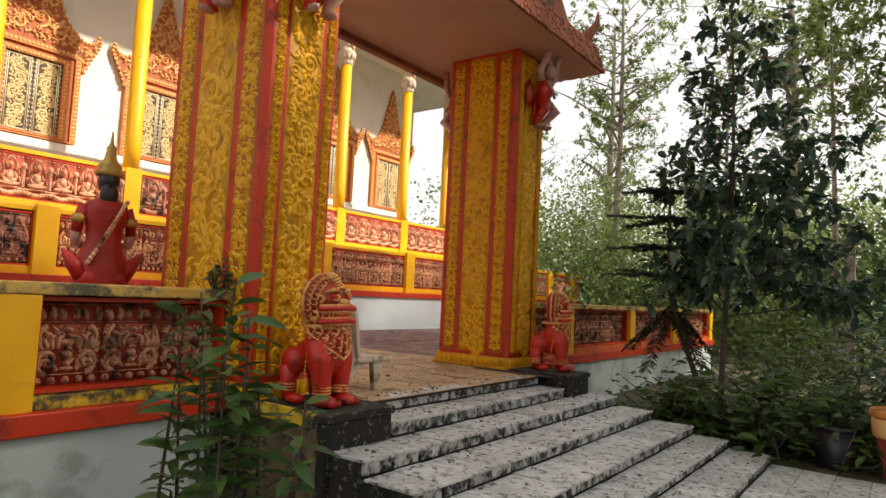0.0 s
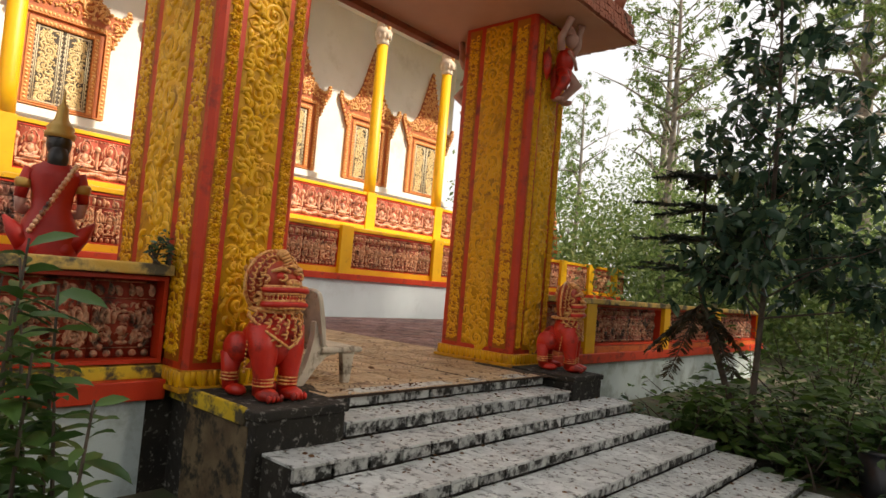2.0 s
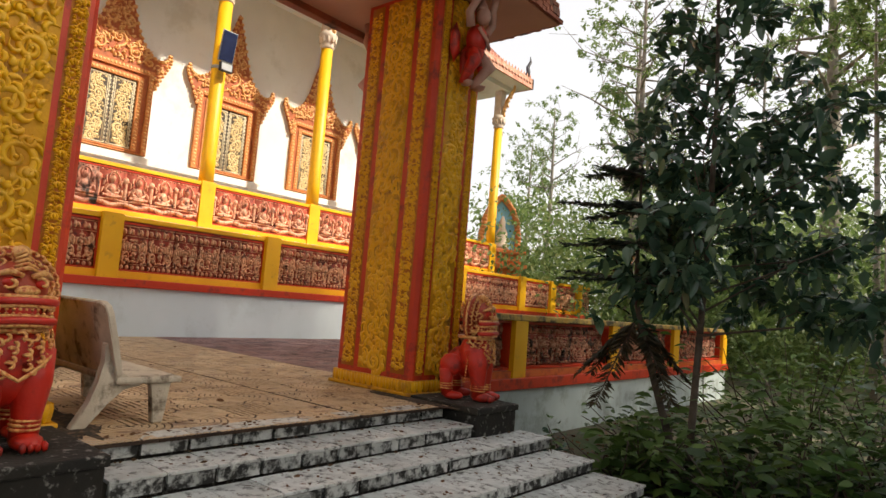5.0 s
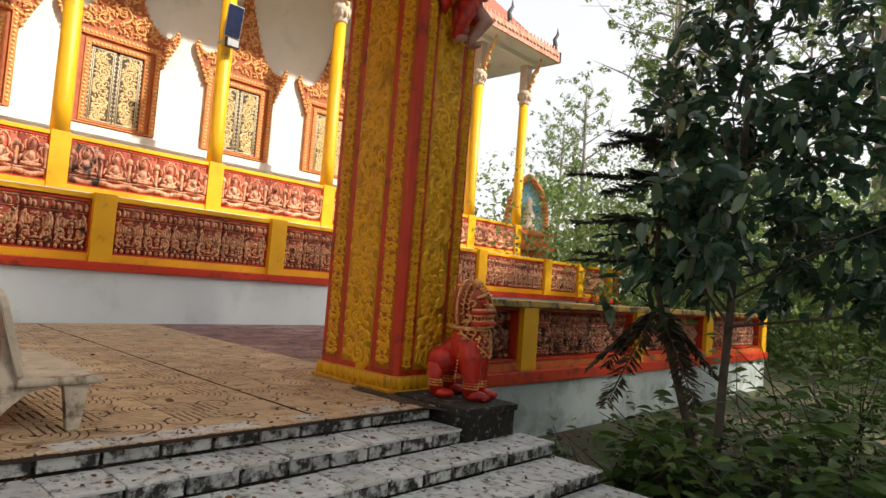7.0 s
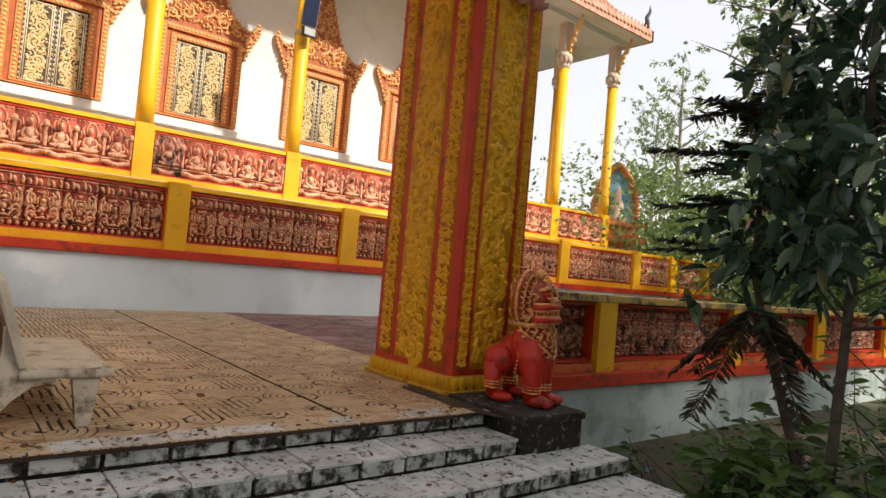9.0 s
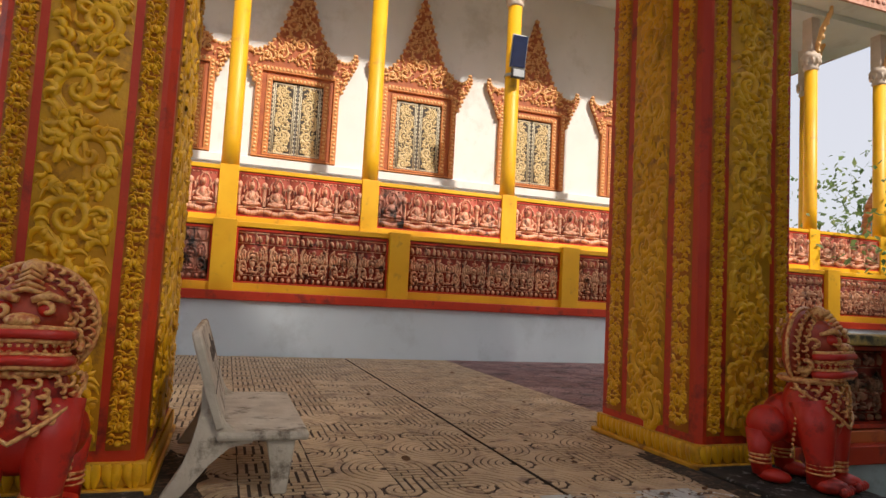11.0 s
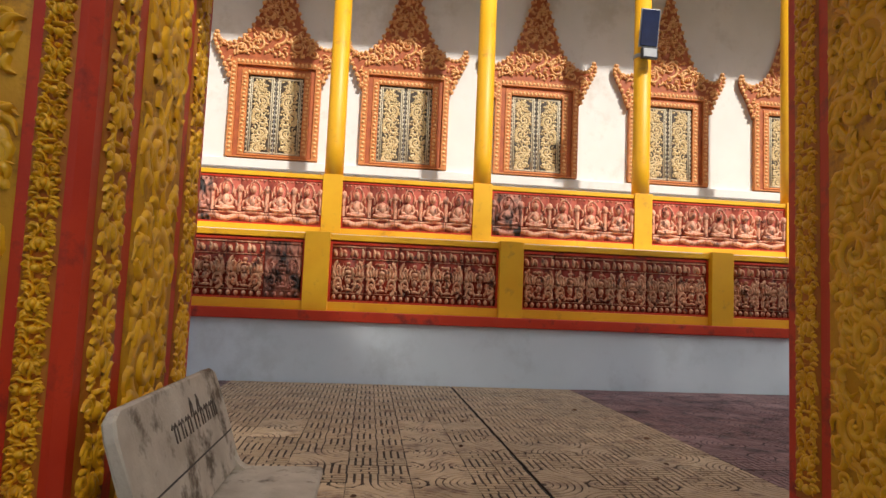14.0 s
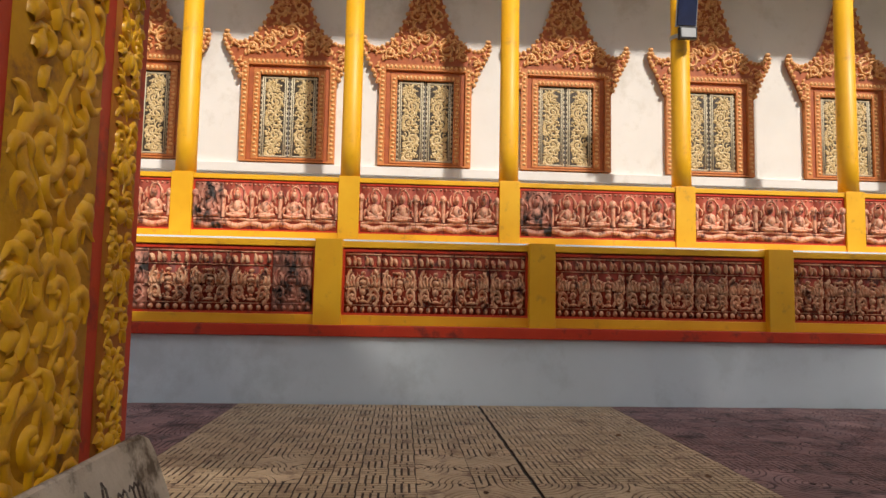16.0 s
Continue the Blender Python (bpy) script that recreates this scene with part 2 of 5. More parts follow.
class Relief:
    """Carved ornament on an upright plane: u to the right, v up, and w out of the wall. Its front faces local -y."""

    def __init__(self):
        self.v, self.f, self.m, self.mi, self.limit = [], [], [], 0, 99.0

    def _grid(self, rows):
        base = len(self.v)
        n = len(rows[0])
        # an ornament that would cross the border is moved inwards
        us = [u for row in rows for u, v, w in row]
        shift = max(0, -self.limit - min(us)) - max(0, max(us) - self.limit)
        rows = [[(u + shift, v, w) for u, v, w in row] for row in rows]
        for row in rows:
            self.v += [(max(-self.limit, min(self.limit, u)), -w, v) for u, v, w in row]
        for a in range(len(rows) - 1):
            for b in range(n - 1):
                i = base + a * n + b
                self.f.append((i, i + 1, i + n + 1, i + n))
                self.m.append(self.mi)

    def band(self, pts, r, h):
        """A rounded stem along (u, v) points; r and h may taper (lists)."""
        n = len(pts)
        r = r if isinstance(r, (list, tuple)) else [r] * n
        h = h if isinstance(h, (list, tuple)) else [h] * n
        rows = []
        for k, (u, v) in enumerate(pts):
            u0, v0 = pts[max(k - 1, 0)]
            u1, v1 = pts[min(k + 1, n - 1)]
            d = math.hypot(u1 - u0, v1 - v0) or 1
            nu, nv = -(v1 - v0) / d, (u1 - u0) / d
            rows.append([(u + nu * r[k] * s, v + nv * r[k] * s, h[k] * q) for s, q in ((1, -0.1), (0.72, 0.72), (0, 1), (-0.72, 0.72), (-1, -0.1))])
        self._grid(rows)

    def spiral(self, cu, cv, rad, turns, start, hand=1, r=0.02, h=0.02, n=26):
        pts, rr, hh = [], [], []
        for k in range(n):
            q = k / (n - 1)
            a = start + hand * turns * 2 * math.pi * q
            d = rad * (1 - 0.86 * q)
            pts.append((cu + d * math.cos(a), cv + d * math.sin(a)))
            rr.append(r * (1 - 0.45 * q))
            hh.append(h * (0.75 + 0.5 * q))
        self.band(pts, rr, hh)
        self.dome(cu, cv, rad * 0.17, rad * 0.17, h * 1.4)
        return pts

    def dome(self, cu, cv, ru, rv, h, n=8):
        base = len(self.v)
        self.v.append((cu, -h, cv))
        for s, q in ((0.62, 0.78), (1, -0.05)):
            self.v += [(cu + ru * s * math.cos(2 * math.pi * k / n), -h * q, cv + rv * s * math.sin(2 * math.pi * k / n)) for k in range(n)]
        for k in range(n):
            j = (k + 1) % n
            self.f += [(base, base + 1 + k, base + 1 + j), (base + 1 + k, base + 1 + n + k, base + 1 + n + j, base + 1 + j)]
            self.m += [self.mi, self.mi]

    def leaf(self, u, v, a, length, width, h, curl=0.5):
        """A pointed, curled leaf that starts at u, v and leaves at angle a."""
        pts, rr, hh = [], [], []
        for k in range(6):
            q = k / 5
            b = a + curl * q * q
            pts.append((u + length * q * math.cos(b), v + length * q * math.sin(b)))
            rr.append(width * math.sin(math.pi * min(1, 0.18 + 0.8 * q)) + 0.0008)
            hh.append(h * (0.6 + 0.6 * math.sin(math.pi * (0.2 + 0.75 * q))))
        self.band(pts, rr, hh)

    def bar(self, u0, u1, v0, v1, h):
        base = len(self.v)
        b = min(0.006, (u1 - u0) / 4, (v1 - v0) / 4)
        self.v += [(u, 0.0, v) for u, v in ((u0, v0), (u1, v0), (u1, v1), (u0, v1))]
        self.v += [(u, -h, v) for u, v in ((u0 + b, v0 + b), (u1 - b, v0 + b), (u1 - b, v1 - b), (u0 + b, v1 - b))]
        self.f.append(tuple(base + k for k in (4, 5, 6, 7)))
        self.m.append(self.mi)
        for k in range(4):
            j = (k + 1) % 4
            self.f.append((base + k, base + j, base + 4 + j, base + 4 + k))
            self.m.append(self.mi)

    def mesh(self, name, mats):
        me = bpy.data.meshes.new(name)
        me.from_pydata(self.v, [], self.f)
        for m_ in mats:
            me.materials.append(m_)
        me.polygons.foreach_set("material_index", self.m)
        me.polygons.foreach_set("use_smooth", [True] * len(self.f))
        me.update()
        return me


def relief_part(name, rel, mats, parent, m=None, label=""):
    ob = new(name, rel if isinstance(rel, bpy.types.Mesh) else rel.mesh(name, mats))
    ob.parent = parent
    if m is not None:
        ob.matrix_local = m
    if label:
        ob["label"] = label
    return ob


def scroll_panel(w, h, seed, depth=0.024):
    """A tall panel of big running scrolls with curled leaves."""
    rnd = random.Random(seed)
    r = Relief()
    r.bar(-w / 2, w / 2, 0, h, 0.006)
    r.limit = w * 0.485
    r.mi = 1
    v, side = 0.2 * w, 1
    spots = []
    while v < h - 0.25 * w:
        rad = w * rnd.uniform(0.27, 0.36)
        cu = side * w * rnd.uniform(0.06, 0.14)
        start = math.pi * 1.5 + rnd.uniform(-0.4, 0.4)
        pts = r.spiral(cu, v, rad, rnd.uniform(1.3, 1.75), start, side, w * 0.085, depth)
        spots.append((cu, v, rad))
        for k in range(1, 17, 2):
            u_, v_ = pts[k]
            a = math.atan2(v_ - v, u_ - cu)
            if abs(u_) < w * 0.46 and 0.02 < v_ < h - 0.02:
                r.leaf(u_, v_, a + side * rnd.uniform(0.2, 0.8), w * rnd.uniform(0.15, 0.26), w * rnd.uniform(0.045, 0.065), depth * rnd.uniform(0.7, 1.2), -side * rnd.uniform(0.8, 2.0))
        stem = [(cu * (1 - q) - side * w * 0.3 * q + side * w * 0.12 * math.sin(q * 3.1), v - rad + q * w * 1.05) for q in (j / 9 for j in range(10))]
        r.band([(max(-w * 0.46, min(w * 0.46, a)), min(b, h - 0.01)) for a, b in stem], [w * (0.055 - 0.003 * j) for j in range(10)], depth * 0.8)
        v += w * rnd.uniform(0.80, 0.98)
        side = -side
    tries = int(52 * h / w)
    for _ in range(tries):
        u_, v_ = rnd.uniform(-0.47, 0.47) * w, rnd.uniform(0.02, h - 0.03)
        if all(math.hypot(u_ - a, v_ - b) > c * 0.92 for a, b, c in spots):
            ln = w * rnd.uniform(0.12, 0.25)
            ang = rnd.uniform(0.6, 2.5) if rnd.random() < 0.75 else rnd.uniform(-3, 0)
            end = u_ + ln * math.cos(ang)
            if abs(end) < w * 0.48 and v_ + ln < h:
                r.leaf(u_, v_, ang, ln, w * rnd.uniform(0.045, 0.075), depth * rnd.uniform(0.6, 1.25), rnd.uniform(-2.2, 2.2))
    return r


def strip_panel(w, h, seed, depth=0.018):
    """A narrow strip of stacked flowers, bars and curls."""
    rnd = random.Random(seed)
    r = Relief()
    r.bar(-w / 2, w / 2, 0, h, 0.005)
    r.limit = w * 0.485
    r.mi = 1
    v, k = 0.3 * w, 0
    while v < h - 0.5 * w:
        j = lambda s: rnd.uniform(-s, s) * w
        if k % 3 == 0:
            r.dome(j(0.04), v, w * 0.2, w * 0.17, depth * 1.2)
            for s in (-1, 1):
                r.spiral(s * w * 0.3, v + w * 0.06, w * 0.15, 1.1, math.pi * (0.5 - s * 0.5), s, w * 0.055, depth, 12)
            r.bar(-w * 0.2, w * 0.2, v + w * 0.22, v + w * 0.32, depth * 0.9)
            v += w * 0.62
        elif k % 3 == 1:
            for s in (-1, 1):
                r.leaf(s * w * 0.05, v - w * 0.1, math.pi / 2 - s * 0.9, w * 0.42, w * 0.1, depth, s * 1.2)
            r.dome(0, v + w * 0.12, w * 0.13, w * 0.2, depth * 1.3)
            r.dome(j(0.02) - w * 0.36, v + w * 0.24, w * 0.09, w * 0.12, depth)
            r.dome(j(0.02) + w * 0.36, v + w * 0.22, w * 0.09, w * 0.12, depth)
            v += w * 0.56
        else:
            for s in (-1, 1):
                r.spiral(s * w * 0.21, v, w * 0.2, 1.25, -math.pi / 2, -s, w * 0.06, depth, 14)
            r.dome(0, v + w * 0.22, w * 0.1, w * 0.09, depth)
            v += w * 0.6
        k += 1
    for n in range(int(16 * h / w)):
        s = 1 if n % 2 else -1
        v_ = h * (n + 0.5) / int(16 * h / w)
        if 0.06 < v_ < h - 0.08:
            r.leaf(s * w * rnd.uniform(0.28, 0.42), v_, math.pi / 2 + s * rnd.uniform(0.1, 1.9), w * rnd.uniform(0.2, 0.34), w * rnd.uniform(0.05, 0.075), depth * rnd.uniform(0.6, 1.0), s * rnd.uniform(0.5, 2.2))
    return r


def scroll_tile(w, h, seed):
    """A square relief tile: an urn between scrolls under a leaf frieze, above a row of beads."""
    rnd = random.Random(seed)
    r = Relief()
    d = 0.035
    r.bar(-w / 2, w / 2, 0, h, 0.012)
    r.mi, r.limit = 1, w * 0.495
    n = 5
    for k in range(n):
        r.dome(-w / 2 + (k + 0.5) * w / n, h * 0.055, w * 0.075, w * 0.06, d * 1.1)
    r.bar(-w / 2 + 0.005, w / 2 - 0.005, h * 0.115, h * 0.135, d * 0.6)
    for cv, ru, rv in ((0.19, 0.13, 0.035), (0.25, 0.06, 0.04), (0.345, 0.11, 0.075), (0.43, 0.07, 0.03), (0.50, 0.13, 0.06), (0.585, 0.06, 0.035), (0.65, 0.085, 0.04)):
        r.dome(rnd.uniform(-0.006, 0.006), cv * h, ru * w, rv * h, d * 1.2)
    for s in (-1, 1):
        r.spiral(s * w * 0.29, h * 0.28, w * 0.155, 1.4, -math.pi / 2, s, w * 0.05, d, 18)
        r.spiral(s * w * 0.31, h * 0.56, w * 0.13, 1.3, math.pi / 2, -s, w * 0.048, d, 16)
        r.band([(s * w * (0.14 + 0.3 * q), h * (0.17 + 0.12 * math.sin(q * 3))) for q in (j / 6 for j in range(7))], w * 0.04, d * 0.8)
        for q in range(4):
            r.leaf(s * w * (0.15 + 0.07 * q), h * 0.43, math.pi / 2 - s * (0.3 + 0.3 * q), w * 0.18, w * 0.055, d, s * 0.9)
    for s in (-1, 1):
        r.spiral(s * w * 0.5, h * 0.42, w * 0.10, 1.0, 0 if s < 0 else math.pi, -s, w * 0.035, d * 0.8, 12)
    for _ in range(46):
        u, v = rnd.uniform(-0.47, 0.47) * w, rnd.uniform(0.16, 0.66) * h
        r.leaf(u, v, math.pi / 2 - (1 if u > 0 else -1) * rnd.uniform(0.1, 1.4), w * rnd.uniform(0.07, 0.13), w * rnd.uniform(0.016, 0.028), d * rnd.uniform(0.5, 0.8), (1 if u > 0 else -1) * rnd.uniform(-1.5, 1.5))
    r.bar(-w / 2 + 0.005, w / 2 - 0.005, h * 0.735, h * 0.755, d * 0.6)
    for k in range(6):
        u = -w / 2 + (k + 0.5) * w / 6
        r.leaf(u, h * 0.78, math.pi / 2 + 0.35 * (-1) ** k, h * 0.16, w * 0.065, d * 0.9, 0.5)
    r.bar(-w / 2 + 0.004, w / 2 - 0.004, h * 0.945, h * 0.975, d * 0.55)
    return r


def seated_tile(w, h, seed):
    """A relief tile with a plain seated figure on a wavy base, beside a small pillar."""
    rnd = random.Random(seed)
    r = Relief()
    d = 0.04
    r.bar(-w / 2, w / 2, 0, h, 0.012)
    r.mi = 1
    r.band([(-w / 2 + w * q, h * (0.10 + 0.035 * math.cos(q * 2 * math.pi))) for q in (j / 14 for j in range(15))], h * 0.075, d * 0.8)
    r.band([(-w / 2 + w * q, h * (0.205 - 0.02 * math.cos(q * 2 * math.pi))) for q in (j / 14 for j in range(15))], h * 0.04, d * 0.95)
    r.dome(0, h * 0.31, w * 0.42, h * 0.09, d * 1.3)
    r.band([(-w * 0.36, h * 0.30), (-w * 0.15, h * 0.27), (w * 0.1, h * 0.27), (w * 0.36, h * 0.30)], h * 0.04, d * 1.5)
    r.dome(0, h * 0.47, w * 0.22, h * 0.18, d * 1.4)
    for s in (-1, 1):
        r.band([(s * w * 0.15, h * 0.56), (s * w * 0.26, h * 0.46), (s * w * 0.22, h * 0.38), (s * w * 0.05, h * 0.36)], w * 0.07, d * 1.2)
        r.band([(s * w * 0.5, h * 0.24), (s * w * 0.5, h * 0.66)], w * 0.085, d * 0.9)
        r.dome(s * w * 0.5, h * 0.74, w * 0.15, h * 0.12, d * 1.1)
        r.leaf(s * w * 0.22, h * 0.62, math.pi / 2 - s * 0.5, h * 0.24, w * 0.06, d * 0.8, s * 0.7)
        r.leaf(s * w * 0.40, h * 0.34, math.pi / 2 + s * 0.2, h * 0.2, w * 0.06, d * 0.8, s * 0.6)
        r.leaf(s * w * 0.33, h * 0.55, math.pi / 2 + s * 0.4, h * 0.2, w * 0.045, d * 0.8, -s * 0.9)
    r.spiral(0, h * 0.74, w * 0.24, 0.98, 0, 1, w * 0.035, d * 0.7, 18)
    r.dome(0, h * 0.735, w * 0.13, h * 0.12, d * 1.6)
    r.dome(0, h * 0.85, w * 0.045, h * 0.04, d * 1.3)
    for k in range(6):
        r.dome(-w / 2 + (k + 0.5) * w / 6, h * 0.955, w * 0.06, h * 0.025, d * 0.7)
    return r


def inside(u, v, poly):
    hit = False
    for (a, b), (c, d_) in zip(poly, poly[1:] + poly[:1]):
        if (b > v) != (d_ > v) and u < (c - a) * (v - b) / (d_ - b) + a:
            hit = not hit
    return hit


# ---- ground ----
PZ = 0.735                                  # the platform's level
ground = part("ground", boxes((-400, 400, -400, 400, -0.6, 0.0)), SOIL)
tagged(ground, "dark soil with grass and leaf litter", "ground", kind="structure")

# the platform and its retaining wall
PX = -3.62                                  # outer face of the balustrade
platform = thing("platform_floor", (0, 0, 0), "raised courtyard platform of tiled concrete", "floor", kind="structure")
part("slab", boxes((-9.74, PX + 0.02, -30, 19.0, 0.0, PZ - 0.02), (PX + 0.02, -2.9, 3.80, 8.30, 0, PZ - 0.02)), CONCRETE, platform)
wall_blue = thing("wall_retaining", (0, 0, 0), "pale blue painted retaining wall below the balustrade", "wall", kind="structure")
part("wall_face", boxes((PX, PX + 0.03, -14, 3.6, 0, 0.66), (PX, PX + 0.03, 8.42, 19.0, 0, 0.66)), BLUE_OLD, wall_blue)

# ---- steps ----
NOSES = [(-2.86, 0.735), (-2.52, 0.62), (-2.17, 0.50), (-1.72, 0.385), (-1.24, 0.28), (-0.86, 0.18), (-0.43, 0.09)]
stairs = thing("stairs", (0, 0, 0), "wide worn tiled steps stained with black mould", "stairs", kind="structure")
part("concrete_core", boxes(*[((-2.95 if k == 0 else NOSES[k - 1][0] - 0.03), nx - 0.03, *((4.50, 7.68) if k < 2 else (3.86, 8.42)), 0.0, nz - 0.018) for k, (nx, nz) in enumerate(NOSES)]), CONCRETE, stairs)


def step_tiles(parent):
    rnd = random.Random(4)
    for k, (nx, nz) in enumerate(NOSES):
        y0, y1 = (4.53, 7.65) if k < 2 else (3.85, 8.43)
        back = NOSES[k - 1][0] if k else -3.02
        count = round((y1 - y0) / 0.30)
        w = (y1 - y0) / count
        depth = nx - back
        tread = bmesh.new()
        box(tread, -depth + 0.006, 0.012, -w / 2 + 0.004, w / 2 - 0.004, -0.02, 0.0, 0.004)
        low = NOSES[k + 1][1] if k + 1 < len(NOSES) else 0.0
        riser = bmesh.new()
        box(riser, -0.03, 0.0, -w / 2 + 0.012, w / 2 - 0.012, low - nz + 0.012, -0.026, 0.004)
        first = None
        for j in range(count):
            y = y0 + w * (j + 0.5)
            if first is None:
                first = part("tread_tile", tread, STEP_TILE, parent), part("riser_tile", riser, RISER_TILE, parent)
                a, b = first
            else:
                a, b = (o.copy() for o in first)
                scene.collection.objects.link(a), scene.collection.objects.link(b)
            a.matrix_local = pose(nx, y, nz + rnd.uniform(-0.003, 0.002), rnd.uniform(-0.5, 0.5), rnd.uniform(-0.4, 0.6), 0)
            b.matrix_local = pose(nx + rnd.uniform(-0.003, 0.002), y, nz, 0, 0, rnd.uniform(-0.4, 0.4))


COPING_YELLOW = material("flaking_yellow", [(0.62, 0.42, 0.02), (0.74, 0.54, 0.04)], 5, 0.6, 0.3, 40, stains=(0.07, 0.055, 0.03), stain_scale=7, stain_amount=0.62)
MOSSY = material("mossy_render", [(0.09, 0.06, 0.03), (0.19, 0.14, 0.075)], 5, 0.9, 0.5, 40, stains=(0.02, 0.018, 0.012), stain_scale=6, stain_amount=0.5)
for name, y0, y1 in (("lion_plinth", 3.77, 4.52), ("lion_plinth", 7.66, 8.33)):
    pl = thing(name, (-2.9, (y0 + y1) / 2, 0), "blackened concrete plinth under a guardian lion", "plinth", "stair plinths")
    h = (y1 - y0) / 2
    part("block", boxes((-0.45, 0.40, -h + 0.015, h - 0.015, 0.0, 0.70), bevel=0.015), CONCRETE, pl)
    part("top_slab", boxes((-0.45, 0.42, -h, h, 0.70, 0.76), bevel=0.012), CONCRETE, pl)
    if y0 < 5:
        part("mossy_face", boxes((-0.44, 0.33, -h + 0.008, -h + 0.03, 0.0, 0.655), bevel=0.003), MOSSY, pl, "brown mossy streaked side")
        part("yellow_edge", boxes((-0.75, 0.30, -h - 0.012, -h + 0.02, 0.66, 0.775), bevel=0.01), COPING_YELLOW, pl, "flaking yellow painted edge")

# ---- gate pavilion ----
P1, P2 = (3.73, 4.50), (7.69, 8.45)         # the pillars along y
GX0, GX1 = -4.46, -3.35                     # and along x
DEEP = -4.72                                # the near pillar reaches further back
GATE_TOP = 4.97


def gate_pillar(y0, y1, seed, GX0=GX0):
    t = thing("gate_pillar", ((GX0 + GX1) / 2, (y0 + y1) / 2, PZ), "massive gate pillar with carved gold panels between red strips", "pillar", "gate pillars")
    hx, hy, top = (GX1 - GX0) / 2, (y1 - y0) / 2, GATE_TOP - PZ
    bm = boxes((-hx, hx, -hy, hy, 0.12, top))
    bmesh.ops.bevel(bm, geom=[e for e in bm.edges if abs(e.verts[0].co.z - e.verts[1].co.z) > 1], offset=0.035, segments=1, affect="EDGES")
    part("core", bm, RED, t)
    base = boxes((-hx - 0.05, hx + 0.05, -hy - 0.05, hy + 0.05, 0.0, 0.035), bevel=0.01)
    box(base, -hx - 0.02, hx + 0.02, -hy - 0.02, hy + 0.02, 0.035, 0.15, 0.012)
    part("base", base, GOLD_DEEP, t, "flaking gold foot of the pillar")
    h = top - 0.24
    for turn, wide, off in ((0, hx, hy), (180, hx, hy), (90, hy, hx), (-90, hy, hx)):
        full = 2 * wide - (0.18 if wide > 0.5 else 0.12)
        sw, gap = full * (0.205 if wide > 0.5 else 0.165), full * (0.07 if wide > 0.5 else 0.058)
        cw = full - 2 * sw - 2 * gap
        face = pose(0, 0, 0, 0, 0, turn)
        seed += 7
        for u, maker, w in ((0, scroll_panel, cw), (-(cw + sw) / 2 - gap, strip_panel, sw), ((cw + sw) / 2 + gap, strip_panel, sw)):
            seed += 1
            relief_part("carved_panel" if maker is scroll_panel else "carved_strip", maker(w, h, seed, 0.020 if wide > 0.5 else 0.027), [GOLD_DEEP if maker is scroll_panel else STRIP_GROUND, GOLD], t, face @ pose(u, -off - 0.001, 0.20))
        # a fringe of leaves round the foot
        rel = Relief()
        n = int(2 * wide / 0.042)
        for k in range(n):
            rel.leaf(-wide + (k + 0.5) * 2 * wide / n, 0.145, -math.pi / 2 + 0.1 * (-1) ** k, 0.12, 0.026, 0.014, 0.1)
        relief_part("leaf_fringe", rel, [GOLD], t, face @ pose(0, -off - 0.022, 0))
    return t


gate_pillar(*P1, 11, DEEP)
gate_pillar(*P2, 50)

canopy = thing("gate_canopy", (0, 0, 0), "tiled roof over the gate with a plain painted soffit", "roof")
CX0, CX1, CY0, CY1 = -5.10, -2.80, 3.12, 9.12
part("soffit", boxes((CX0, CX1, CY0, CY1, GATE_TOP, GATE_TOP + 0.12)), SOFFIT, canopy)
part("beam", boxes((CX0 - 0.02, CX0 + 0.10, CY0, CY1, GATE_TOP - 0.08, GATE_TOP + 0.05), bevel=0.01), ROOF, canopy)


def canopy_tiles(parent):
    """Courses of small clay tiles that step back up the four sides."""
    rnd = random.Random(8)
    bm = bmesh.new()
    for c in range(6):
        out, z = 0.05 - 0.014 * c, GATE_TOP + 0.01 + 0.062 * c
        x0, x1, y0, y1 = CX0 - out, CX1 + out, CY0 - out, CY1 + out
        box(bm, x0 + 0.08, x1 - 0.08, y0 + 0.08, y1 - 0.08, z, z + 0.062)
        step = 0.075
        for a0, a1, side in ((y0, y1, 0), (y0, y1, 1), (x0, x1, 2), (x0, x1, 3)):
            n = int((a1 - a0) / step)
            for k in range(n):
                a, b = a0 + k * step + 0.004, a0 + (k + 1) * step - 0.004
                dz, d = rnd.uniform(-0.008, 0.008), rnd.uniform(-0.006, 0.006)
                if side == 0:
                    box(bm, x0 + d, x0 + 0.1, a, b, z + dz, z + 0.05 + dz)
                elif side == 1:
                    box(bm, x1 - 0.1, x1 + d, a, b, z + dz, z + 0.045 + dz)
                elif side == 2:
                    box(bm, a, b, y0 + d, y0 + 0.1, z + dz, z + 0.045 + dz)
                else:
                    box(bm, a, b, y1 - 0.1, y1 + d, z + dz, z + 0.045 + dz)
    tiles = part("tile_work", bm, ROOF, parent, "courses of small clay tiles")
    tiles["kind"] = "stuff"


